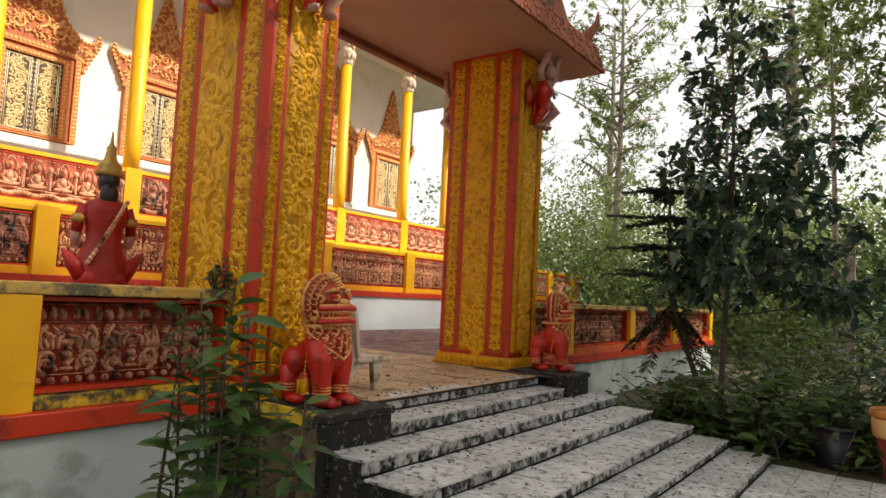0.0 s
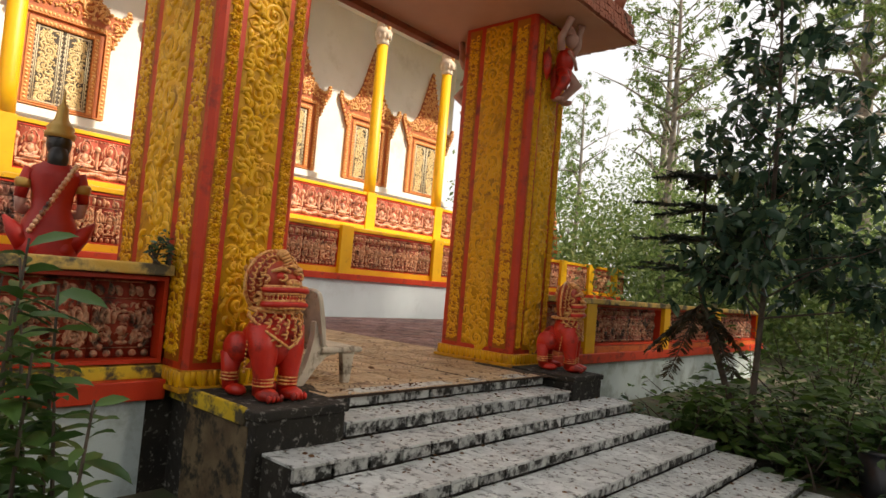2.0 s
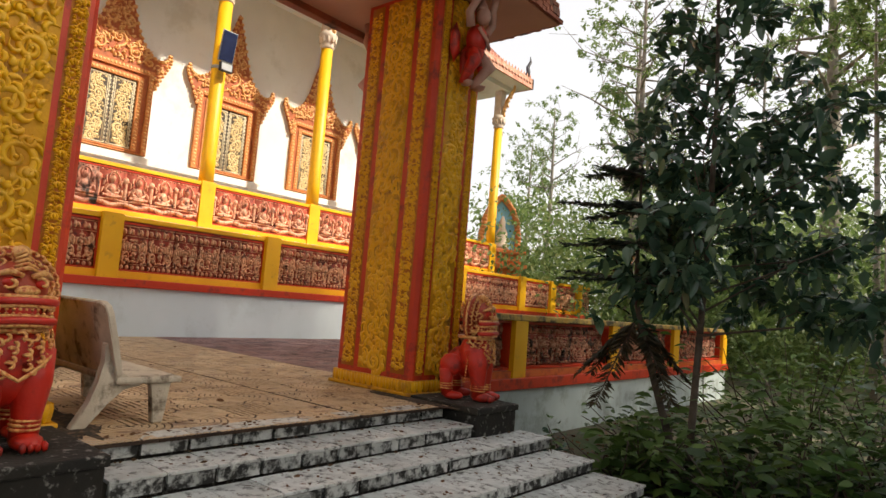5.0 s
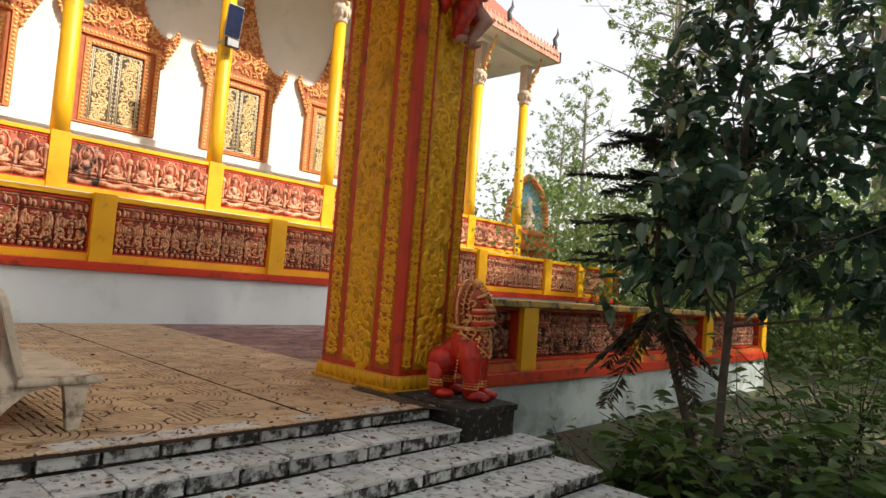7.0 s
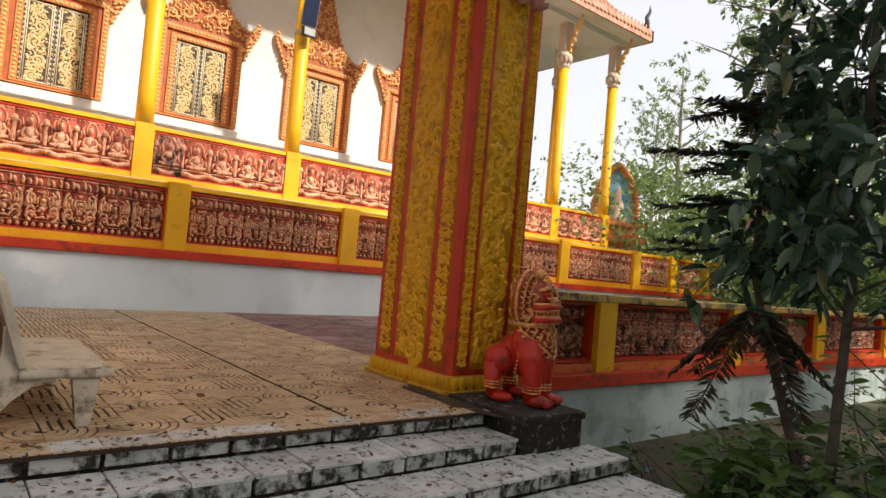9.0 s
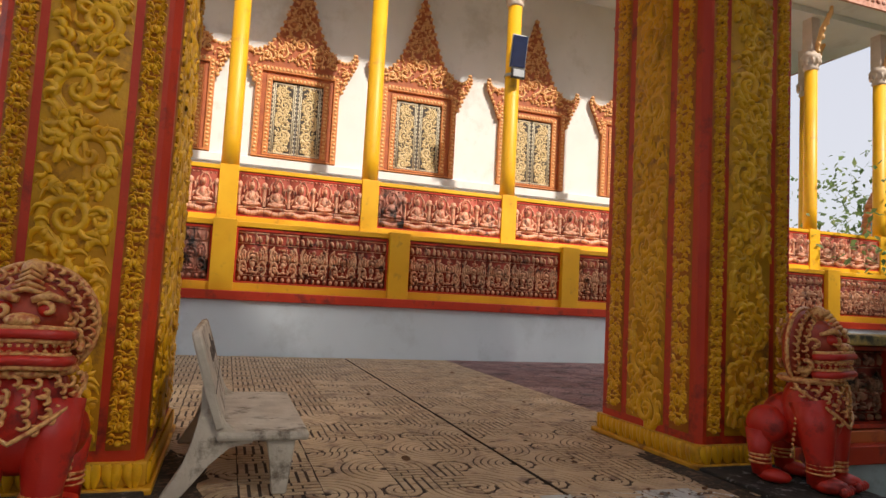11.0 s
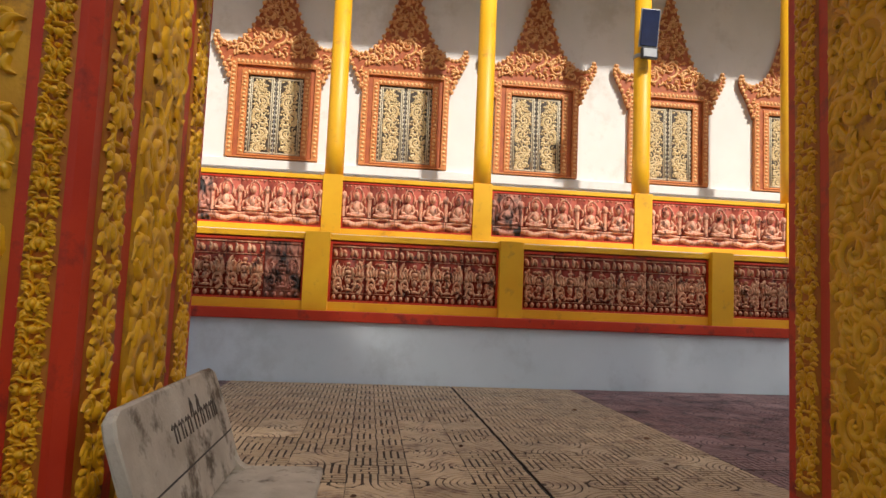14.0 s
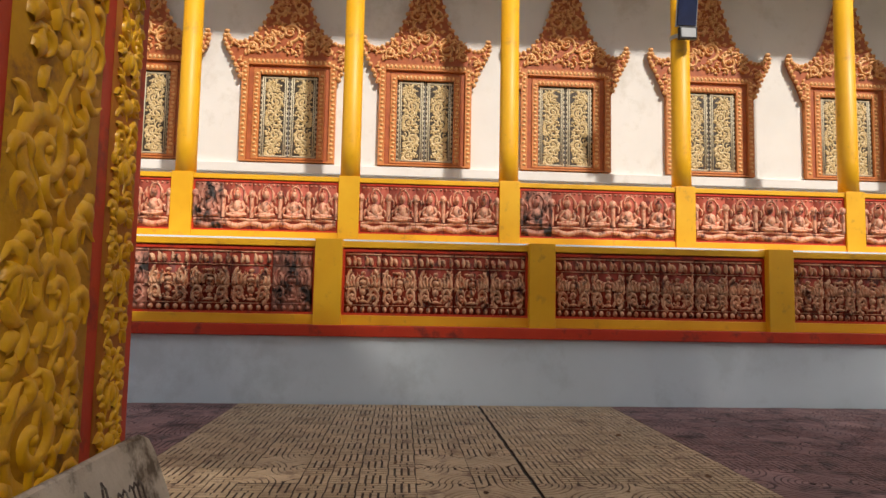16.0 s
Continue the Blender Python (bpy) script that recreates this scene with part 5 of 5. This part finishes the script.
def tree(name, at, height, bottom, radius, leaves, leaf_len, mat, bark, seed, label, trunk_r=0.06, limbs_n=26, spread=0.22, shape=1.0, lean=(0, 0), group="", clump=0, one_sided=0.0, plain=False):
    rng = np.random.default_rng(seed)
    t = thing(name, at, label, "tree", group)
    bm = bmesh.new()
    pts = [(lean[0] * q * height + 0.06 * math.sin(5 * q + seed), lean[1] * q * height + 0.06 * math.cos(4 * q + seed), q * height) for q in (k / 9 for k in range(10))]
    tube(bm, pts, [trunk_r * (1.15 - 0.95 * k / 9) for k in range(10)], 10)
    part("trunk", bm, bark, t)
    limbs = []
    bm = bmesh.new()
    for k in range(limbs_n):
        q = (k + rng.uniform(0.1, 0.9)) / limbs_n
        z0 = bottom + (height - bottom) * q * 0.96
        tq = z0 / height
        a = 2.4 * k + rng.uniform(-0.5, 0.5)
        rr = radius * (1.06 - 0.92 * q) * rng.uniform(0.75, 1.12) if shape == 0 else radius * (math.sin(math.pi * min(1, 0.22 + 0.78 * (1 - q) ** shape)) * 0.75 + 0.3) * rng.uniform(0.7, 1.15)
        rr *= 1 + one_sided * (1 - q) * math.cos(a - 0.7)
        base = np.array([lean[0] * z0, lean[1] * z0, z0])
        end = base + (rr * math.cos(a), rr * math.sin(a), rr * rng.uniform(0.15, 0.7))
        mid = (base + end) / 2 + rng.normal(size=3) * rr * 0.08
        r0 = max(0.008, trunk_r * (1.05 - tq) * (0.5 if shape == 0 else 0.75))
        tube(bm, [tuple(base), tuple(mid), tuple(end)], [r0, r0 * 0.6, 0.004], 5)
        limbs.append((base, end))
        for _ in range(3):
            q2 = rng.uniform(0.35, 0.9)
            s = base + (end - base) * q2
            e = s + rng.normal(size=3) * rr * 0.3 + (0, 0, rr * 0.1)
            tube(bm, [tuple(s), tuple(e)], [r0 * 0.4, r0 * 0.08 + 0.002], 4)
            limbs.append((s, e))
    part("branchwork", bm, bark, t)["kind"] = "stuff"
    p, w = crown_points(rng, limbs, leaves // (clump or 1), spread, 0.4 if shape == 0 else 0.25)
    if shape == 0:
        # the upper crown is thin
        keep = rng.uniform(size=len(p)) > 0.64 * np.clip((p[:, 2] - 2.4) / 1.1, 0, 1)
        p, w = p[keep], w[keep]
    if clump:
        # leaves sit in rosettes at the twigs' ends
        p = np.repeat(p, clump, 0)
        w = np.repeat(w / np.linalg.norm(w, axis=1)[:, None], clump, 0)
        leaves = len(p)
        p = p + rng.normal(size=(leaves, 3)) * leaf_len * 0.28
        w = w * 0.55 + rng.normal(size=(leaves, 3)) * 0.6
    ln = leaf_len * rng.uniform(0.6, 1.25, leaves)
    crown = new("crown", leaf_mesh("crown", p, w, ln, ln * rng.uniform(0.40, 0.54, leaves), mat, 0.25, seed, plain))
    crown.parent = t
    return t


def shrub(name, at, stems, height, spread, leaves_per, leaf_len, mat, seed, label, category="shrub", whorl=False):
    rng = np.random.default_rng(seed)
    t = thing(name, at, label, category)
    bm = bmesh.new()
    P, W, Ls = [], [], []
    for _ in range(stems):
        b = np.array([*rng.normal(size=2) * spread * 0.35, 0.0])
        h = height * (rng.uniform(0.7, 1.0) if whorl else rng.uniform(0.55, 1.1))
        e = b + (*rng.normal(size=2) * spread * 0.5, h)
        m = (b + e) / 2 + rng.normal(size=3) * 0.05
        tube(bm, [tuple(b), tuple(m), tuple(e)], [0.012, 0.009, 0.004], 5)
        for k in range(leaves_per):
            q = 0.25 + 0.75 * k / leaves_per if whorl else rng.uniform(0.2, 1.05)
            a = 2.4 * k + rng.uniform(-0.4, 0.4)
            s = b + (e - b) * q + (0 if whorl else 1) * rng.normal(size=3) * spread * 0.22
            P.append(s)
            W.append((math.cos(a), math.sin(a), rng.uniform(-0.1, 0.75)))
            Ls.append(leaf_len * rng.uniform(0.6, 1.2) * (1.15 - 0.3 * q))
    part("stemwork", bm, BARK, t)["kind"] = "stuff"
    Ls = np.array(Ls)
    lv = new("foliage", leaf_mesh("foliage", np.array(P), np.array(W), Ls, Ls * rng.uniform(*((0.25, 0.34) if whorl else (0.30, 0.44)), len(Ls)), mat, 0.3, seed))
    lv.parent = t
    return t


tree("broadleaf_tree", (-1.05, 9.05, 0), 6.8, 1.50, 1.25, 7800, 0.16, LEAF_DARK, BARK, 5, "young broadleaf tree with large dark glossy leaves", 0.033, 64, 0.10, 0, clump=9, one_sided=0.45)


def conifer(at, height, seed, label):
    rng = np.random.default_rng(seed)
    t = thing("conifer", at, label, "tree")
    bm = bmesh.new()
    tube(bm, [(0.74, -0.50, 0), (0.62, -0.42, 0.45), (0.25, -0.16, 1.25), (0, 0, 1.9), (0, 0, height)], [0.045, 0.04, 0.036, 0.03, 0.012], 8)
    part("trunk", bm, BARK, t)
    P, W, L = [], [], []
    dP, dW, dL = [], [], []
    br = bmesh.new()
    for z in np.arange(1.65, height, 0.40):
        reach = 1.02 * (1 - 0.25 * (z / height) ** 2)
        dead = z < 1.8
        for k in range(6):
            a = k * math.pi / 3 + rng.uniform(-0.3, 0.3) + z
            r = reach * rng.uniform(0.75, 1.1) * (0.75 if dead else 1)
            way = np.array([math.cos(a), math.sin(a), -1.05 if dead else rng.uniform(-0.08, 0.12)])
            b0 = np.array([0.03, 0, z])
            tube(br, [tuple(b0), tuple(b0 + way * r * 0.5 + (0, 0, 0.03)), tuple(b0 + way * r)], [0.014, 0.010, 0.004], 5)
            for j in range(210):
                q = rng.uniform(0.12, 1.02)
                side = np.cross(way, (0, 0, 1)) * (1 if j % 2 else -1)
                pt = b0 + way * r * q + (0, 0, 0.03 * (1 - q))
                wv = side * 0.9 + way * 0.5 + rng.normal(size=3) * 0.15
                (dP if dead else P).append(pt)
                (dW if dead else W).append(wv)
                (dL if dead else L).append(rng.uniform(0.10, 0.2) * (1.15 - 0.5 * q))
    part("branchwork", br, BARK, t)["kind"] = "stuff"
    for nm, a, b, c, m_ in (("needle_foliage", P, W, L, NEEDLE), ("dry_foliage", dP, dW, dL, FROND)):
        c = np.array(c)
        ob = new(nm, leaf_mesh(nm, np.array(a), np.array(b), c, c * 0.17, m_, 0.05, seed))
        ob.parent = t


conifer((-1.95, 9.7, 0), 3.45, 3, "young conifer with flat whorled branches and dry lower fronds")

# broad shrubs and seedlings
shrub("shrub", (-0.1, 10.6, 0), 26, 1.0, 0.9, 30, 0.20, LEAF_WEED, 21, "fresh green leafy shrub under the tree")
shrub("shrub", (0.9, 12.0, 0), 24, 1.6, 1.1, 30, 0.24, LEAF_DARK, 22, "dark leafy shrub at the edge of the wood")
shrub("shrub", (-0.6, 8.95, 0), 20, 0.62, 0.8, 22, 0.19, LEAF_MID, 23, "low green weeds round the tree's foot")
shrub("shrub", (0.2, 9.0, 0), 18, 0.7, 0.7, 22, 0.20, LEAF_MID, 24, "low dark weeds beside the steps")
shrub("shrub", (1.4, 9.6, 0), 20, 1.3, 0.8, 26, 0.24, LEAF_DARK, 25, "dark leafy shrub at the edge of the steps")
shrub("shrub", (-1.6, 10.8, 0), 18, 0.55, 0.9, 20, 0.18, LEAF_MID, 26, "green shrub in front of the retaining wall")
shrub("shrub", (-0.8, 12.6, 0), 26, 1.5, 1.2, 34, 0.17, LEAF_WEED, 27, "green shrub behind the young tree")
shrub("shrub", (-1.42, 9.0, 0), 20, 0.66, 0.55, 18, 0.25, LEAF_WEED, 35, "light green leafy weeds at the foot of the trees")
shrub("shrub", (-0.45, 9.2, 0), 18, 0.72, 0.6, 18, 0.25, LEAF_WEED, 36, "light green leafy weeds beside the steps")
shrub("weed", (-2.15, 8.66, 0), 5, 0.55, 0.30, 8, 0.15, LEAF_DARK, 28, "small weed beside the lion plinth", "weed", True)
shrub("sapling", (-1.32, 2.20, 0), 6, 1.70, 0.15, 46, 0.175, LEAF_SAPLING, 31, "leafy sapling beside the steps", "sapling", True)
shrub("sapling", (-1.72, 2.22, 0), 4, 1.66, 0.13, 42, 0.165, LEAF_SAPLING, 32, "leafy sapling beside the steps", "sapling", True)
shrub("sapling", (-1.30, 2.80, 0), 4, 0.5, 0.2, 12, 0.20, LEAF_DARK, 33, "low dark sapling at the foot of the steps", "sapling", True)
shrub("fern", (-3.62, 3.62, 1.61), 6, 0.22, 0.12, 12, 0.10, LEAF_DARK, 34, "small fern growing on the mossy coping", "fern")

# red flower pot
CLAY = material("red_glazed_pot", [(0.34, 0.045, 0.03), (0.45, 0.08, 0.05)], 5, 0.4, 0.2)
pot = thing("flower_pot", (0.72, 8.64, 0.0), "tall red glazed flower pot with a gilded band", "pot")
part("body", lathe(bmesh.new(), [(0.16, 0), (0.19, 0.03), (0.17, 0.07), (0.22, 0.2), (0.27, 0.38), (0.28, 0.44)], n=24), CLAY, pot)
part("rim", lathe(bmesh.new(), [(0.28, 0.44), (0.31, 0.45), (0.31, 0.50), (0.25, 0.50), (0.24, 0.46)], n=24), TERRA, pot)
part("soil", lathe(bmesh.new(), [(0.24, 0.455), (0.23, 0.462)], n=20), SOIL, pot)
part("gilded_band", lathe(bmesh.new(), [(0.262, 0.30), (0.285, 0.32), (0.297, 0.42), (0.288, 0.435)], n=24), GILT, pot)
pot.scale = (0.85, 0.85, 1.42)
tub = thing("plant_tub", (0.16, 8.78, 0.0), "black plastic plant tub beside the steps", "pot")
part("body", lathe(bmesh.new(), [(0.17, 0), (0.18, 0.02), (0.23, 0.42)], n=24), BLACK, tub)
part("rim", lathe(bmesh.new(), [(0.23, 0.42), (0.25, 0.425), (0.25, 0.46), (0.21, 0.46), (0.20, 0.42)], n=24), BLACK, tub)
part("soil", lathe(bmesh.new(), [(0.205, 0.41), (0.20, 0.425)], n=20), SOIL, tub)
shrub("potted_plant", (0.16, 8.78, 0.42), 6, 0.42, 0.22, 12, 0.19, LEAF_SAPLING, 51, "leafy green plant growing in a black tub", "plant")

# a post among the trees, and the rim of soil round the young tree
post = thing("fence_post", (-0.18, 16.0, 0), "weathered grey concrete post among the bushes", "post")
part("shaft", boxes((-0.07, 0.07, -0.07, 0.07, 0, 3.4), bevel=0.012), PALE_BARK, post)
part("cap", boxes((-0.085, 0.085, -0.085, 0.085, 3.4, 3.5), bevel=0.012), PALE_BARK, post)
bed = thing("planting_ring", (-1.15, 9.2, 0), "dark concrete ring round the foot of the young tree", "planter")
ring_ = bmesh.new()
tube(ring_, [(0.42 * math.cos(a), 0.42 * math.sin(a), 0.05) for a in (2 * math.pi * k / 32 for k in range(33))], [0.055] * 33, 8)
part("rim", ring_, CONCRETE, bed)

# taller trees beyond
FAR_TREES = [(-12.3, 33.0, 17, 0.27, 6.5), (-20, 38, 15, 0.2, 5.0), (-3.0, 28.5, 15, 0.42, 8.0), (-1.2, 24, 13, 0.10, 7.0), (0.6, 22, 12, 0.13, 6.0), (-7, 36, 17, 0.14, 8.0),
             (3.5, 26, 15, 0.18, 7.0), (-9.5, 27, 16, 0.20, 8.0), (2.4, 18, 12, 0.16, 5.5), (7, 21, 14, 0.2, 6), (-26, 45, 15, 0.2, 6), (-16, 44, 16, 0.2, 7)]
for k, (x, y, h, r, low) in enumerate(FAR_TREES):
    tree("tall_tree", (x, y, 0), h, low, h * (0.22 if k == 0 else 0.17), 2600 if k in (0, 1, 5) else 4200, 0.20, LEAF_FAR_HAZED, PALE_BARK, 60 + k, "tall slender tree with a pale trunk and thin crown", r, 26, 0.2, 0.8, group="tall trees of the wood", clump=14, plain=True)
# lower crowns added out of view, where they block sun from walls and undergrowth
for k, (x, y, h) in enumerate([(5.2, 0.6, 14.5), (5.6, -2.2, 14.0), (5.0, 3.4, 13.5), (8.5, 13.2, 13), (9.5, 15.8, 13), (7.5, 11.4, 10.8)]):
    tree("unseen_sunblock_tree", (x, y, 0), h, 6.5, 2.0, 2200, 0.36, LEAF_MID, PALE_BARK, 140 + k, "unseen tree with a dense green crown, added to block sun", 0.15, 26, 0.5, 0.7, group="shade trees", plain=True)
for k, (x, y) in enumerate([(10.5, 9.2), (10.8, 5.4)]):
    tree("unseen_sunblock_tree", (x, y, 0), 15.6, 10.6, 2.2, 700, 0.4, LEAF_MID, PALE_BARK, 120 + k, "unseen tree with a dense green crown, added to block sun", 0.18, 26, 0.5, 0.7, group="shade trees", plain=True)
# unseen taller trees added behind the walker to keep sun off the steps
for k, (x, y, h) in enumerate([(6, -8, 20.5), (6.5, -3.5, 21), (6, 1, 20.5), (6.5, 5.5, 21), (7, 15.6, 21), (7.5, -13, 20), (9.5, 3, 21.5), (9.5, 12, 21.5), (10, -6, 21.5), (9.5, 16.4, 17), (13.5, 15.5, 18), (12.5, 10.5, 17), (8, 18.5, 21.5), (8.5, 22.5, 21)]):
    tree("unseen_sunblock_tree", (x, y, 0), h, 10.5, 3.3, 450 if (x, y) == (9.5, 12) else 2550, 0.42, LEAF_MID, PALE_BARK, 90 + k, "tall unseen tree with a dense green crown, added to block sun", 0.2, 26, 0.6, 0.7, group="shade trees", plain=True)


def woods(name, n, seed, area, low, high, size, mat, label):
    """A far belt of undergrowth as clumps of leaves."""
    rng = np.random.default_rng(seed)
    P = []
    for _ in range(n // 220):
        a0, r0 = rng.uniform(*area[0]), rng.uniform(*area[1])
        c = np.array([-r0 * math.sin(a0), 4 + r0 * math.cos(a0), rng.uniform(low, high)])
        s = rng.uniform(0.6, 1.5)
        P.append(c + rng.normal(size=(220, 3)) * (s, s, s * 0.75))
    P = np.concatenate(P)
    P[:, 2] = np.abs(P[:, 2])
    W = rng.normal(size=P.shape) + (0, 0, 0.3)
    L = size * rng.uniform(0.6, 1.3, len(P))
    ob = new(name, leaf_mesh(name, P, W, L, L * 0.5, mat, 0.2, seed, True))
    return tagged(ob, label, "trees", kind="stuff")


woods("undergrowth", 32000, 41, ((0.08, 0.60), (20, 34)), 0.3, 4.2, 0.22, LEAF_FAR_HAZED, "green undergrowth of the wood behind the terrace")
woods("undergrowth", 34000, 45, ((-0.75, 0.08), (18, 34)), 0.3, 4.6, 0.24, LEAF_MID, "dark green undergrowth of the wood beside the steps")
woods("undergrowth", 26000, 44, ((0.05, 0.47), (23, 31)), 1.0, 7.5, 0.19, LEAF_FAR_HAZED, "light green thicket beside the terrace")
woods("undergrowth", 46000, 42, ((-0.75, 0.7), (34, 52)), 0.5, 8.5, 0.36, LEAF_FAR_HAZED, "far green wood behind the terrace")
woods("undergrowth", 30000, 43, ((-2.9, -0.75), (14, 24)), 0.3, 5, 0.5, LEAF_MID, "green undergrowth round the clearing")

# fallen leaves on steps, floor and soil
rng = np.random.default_rng(77)
P = []
for _ in range(900):
    k = rng.integers(0, len(NOSES))
    nx, nz = NOSES[k]
    back = NOSES[k - 1][0] if k else -3.0
    P.append((rng.uniform(back, nx), rng.uniform(4.6, 7.6) if k < 2 else rng.uniform(3.9, 8.4), nz + 0.006))
for _ in range(2600):
    x, y = rng.uniform(-3.4, 3), rng.uniform(8.5, 15)
    P.append((x, y, 0.008))
for _ in range(45):
    P.append((rng.uniform(-9.6, -3), rng.uniform(4.6, 8), PZ + 0.006))
P = np.array(P)
W = np.column_stack([rng.normal(size=(len(P), 2)), np.full(len(P), 0.02)])
L = rng.uniform(0.02, 0.075, len(P))
L[:900] *= 0.6
tagged(new("fallen_leaves", leaf_mesh("fallen_leaves", P, W, L, L * 0.5, DRY, -0.05, 9)), "dry fallen leaves on steps and soil", "leaves", kind="stuff")

# ---- tiles of the courtyard ----
TAN_DARK = material("tan_tile_groove", [(0.035, 0.02, 0.013), (0.06, 0.035, 0.022)], 5, 0.9, 0.3, 50, per_object=0.15)
TAN = material("tan_tile", [(0.46, 0.325, 0.188), (0.62, 0.465, 0.288)], 7, 0.5, 0.5, 60, stains=(0.26, 0.16, 0.10), stain_scale=6.0, stain_amount=0.34, per_object=0.10)
PURPLE_DARK = material("purple_tile_groove", [(0.05, 0.03, 0.03), (0.08, 0.05, 0.048)], 5, 0.9, 0.3, 50, per_object=0.15)
PURPLE = material("purple_tile", [(0.20, 0.11, 0.105), (0.31, 0.18, 0.165)], 5, 0.6, 0.35, 60, stains=(0.07, 0.04, 0.04), stain_scale=3.0, stain_amount=0.4, per_object=0.16)


def paving_mesh(name, kind, mats, size=0.4035):
    """A square paving tile with raised ribs in a woven or in an arched pattern."""
    bm = bmesh.new()
    h = size / 2 - 0.0012
    box(bm, -h, h, -h, h, -0.02, 0.0)
    if kind == "woven":
        q = size / 2
        for i in range(2):
            for j in range(2):
                cx, cy = -size / 2 + (i + 0.5) * q, -size / 2 + (j + 0.5) * q
                for k, s in enumerate((-1.5, -0.5, 0.5, 1.5)):
                    along = (i + j) % 2
                    for e0, e1 in (((-0.49, 0.02), (0.08, 0.49)) if k % 2 else ((-0.49, -0.24), (-0.18, 0.49))):
                        c_, a, b = (e0 + e1) / 2 * q, (e1 - e0) / 2 * q, q * 0.082
                        ox, oy = (c_, s * q * 0.25) if along else (s * q * 0.25, c_)
                        wx, wy = (a, b) if along else (b, a)
                        box(bm, cx + ox - wx, cx + ox + wx, cy + oy - wy, cy + oy + wy, 0.0, 0.004, mi=1)
    else:
        for n, (sx, sy) in enumerate(((-1, -1), (1, -1), (1, 1), (-1, 1))):
            for r in ((0.03, 0.075, 0.12, 0.165, 0.21, 0.255) if n % 2 == 0 else (0.012, 0.056)):
                rings = [[], [], [], []]
                for k in range(9):
                    a = (math.pi / 2) * (k / 8 + n)
                    c, s = math.cos(a), math.sin(a)
                    for j, (d, z) in enumerate(((0, 0), (0.002, 0.004), (0.034, 0.004), (0.036, 0))):
                        rings[j].append(bm.verts.new((sx * h + (r + d) * c, sy * h + (r + d) * s, z)))
                for j in range(3):
                    for k in range(8):
                        bm.faces.new((rings[j][k], rings[j + 1][k], rings[j + 1][k + 1], rings[j][k + 1])).material_index = 1
            if n % 2:
                kite = [(0.074, 0.074), (0.110, 0.050), (0.153, 0.153), (0.050, 0.110)]
                low, top = ([bm.verts.new((sx * (h - a), sy * (h - b), z)) for a, b in kite] for z in (0.0, 0.004))
                for k in range(4):
                    bm.faces.new((low[k], low[(k + 1) % 4], top[(k + 1) % 4], top[k])).material_index = 1
                bm.faces.new(top if sx * sy > 0 else top[::-1]).material_index = 1
    me = bpy.data.meshes.new(name)
    bm.to_mesh(me)
    bm.free()
    for m_ in mats:
        me.materials.append(m_)
    return me


woven, arched = paving_mesh("floor_tile", "woven", [TAN_DARK, TAN]), paving_mesh("floor_tile", "arched", [TAN_DARK, TAN])
woven_p, arched_p = paving_mesh("floor_tile", "woven", [PURPLE_DARK, PURPLE]), paving_mesh("floor_tile", "arched", [PURPLE_DARK, PURPLE])
rnd = random.Random(12)
T = 0.405
rows_y = [6.555 - T * (k + 0.5) for k in range(16)] + [6.577 + T * (k + 0.5) for k in range(17)]
for i in range(17):
    x = -9.70 + T * (i + 0.5)
    for y in rows_y:
        tan = 3.86 < y < 8.02
        if x > -4.5 and not (4.50 < y < 7.75):
            continue
        if not tan and (y < 0.2 or y > 13.0):
            continue
        arch = (i > 5 and tan and rnd.random() < 0.12 + 0.06 * (i - 5)) or (not tan and rnd.random() < 0.5)
        ob = new("floor_tile", (arched if arch else woven) if tan else (arched_p if arch else woven_p))
        ob.parent = platform
        ob.matrix_local = pose(x, y, PZ - 0.005 + rnd.uniform(-0.0015, 0.0015), rnd.uniform(-0.2, 0.2), rnd.uniform(-0.2, 0.2), rnd.choice((0, 90, 180, 270)) if arch else rnd.choice((0, 180)))
part("edge_paving", boxes((-4.5, -3.66, 8.5, 18.95, PZ - 0.02, PZ - 0.008), (-9.73, -4.5, 13.1, 18.95, PZ - 0.02, PZ - 0.008), (-9.73, -3.66, -30, 0.05, PZ - 0.02, PZ - 0.008), (-4.45, -3.66, 0.05, 3.75, PZ - 0.02, PZ - 0.008)), PURPLE, platform)
step_tiles(stairs)
paving = thing("pavement", (0, 0, 0), "worn paving tiles at the foot of the steps", "pavement", kind="structure")
first = None
for i in range(7):
    for j in range(15):
        if first is None:
            first = ob = part("paving_tile", boxes((-0.148, 0.148, -0.148, 0.148, -0.03, 0.012), bevel=0.003), STEP_TILE, paving)
        else:
            ob = first.copy()
            scene.collection.objects.link(ob)
        ob.matrix_local = pose(-0.26 + 0.302 * i, 4.0 + 0.302 * j, rnd.uniform(-0.006, 0.004), rnd.uniform(-0.6, 0.6), rnd.uniform(-0.6, 0.6), rnd.choice((0, 90, 180, 270)))
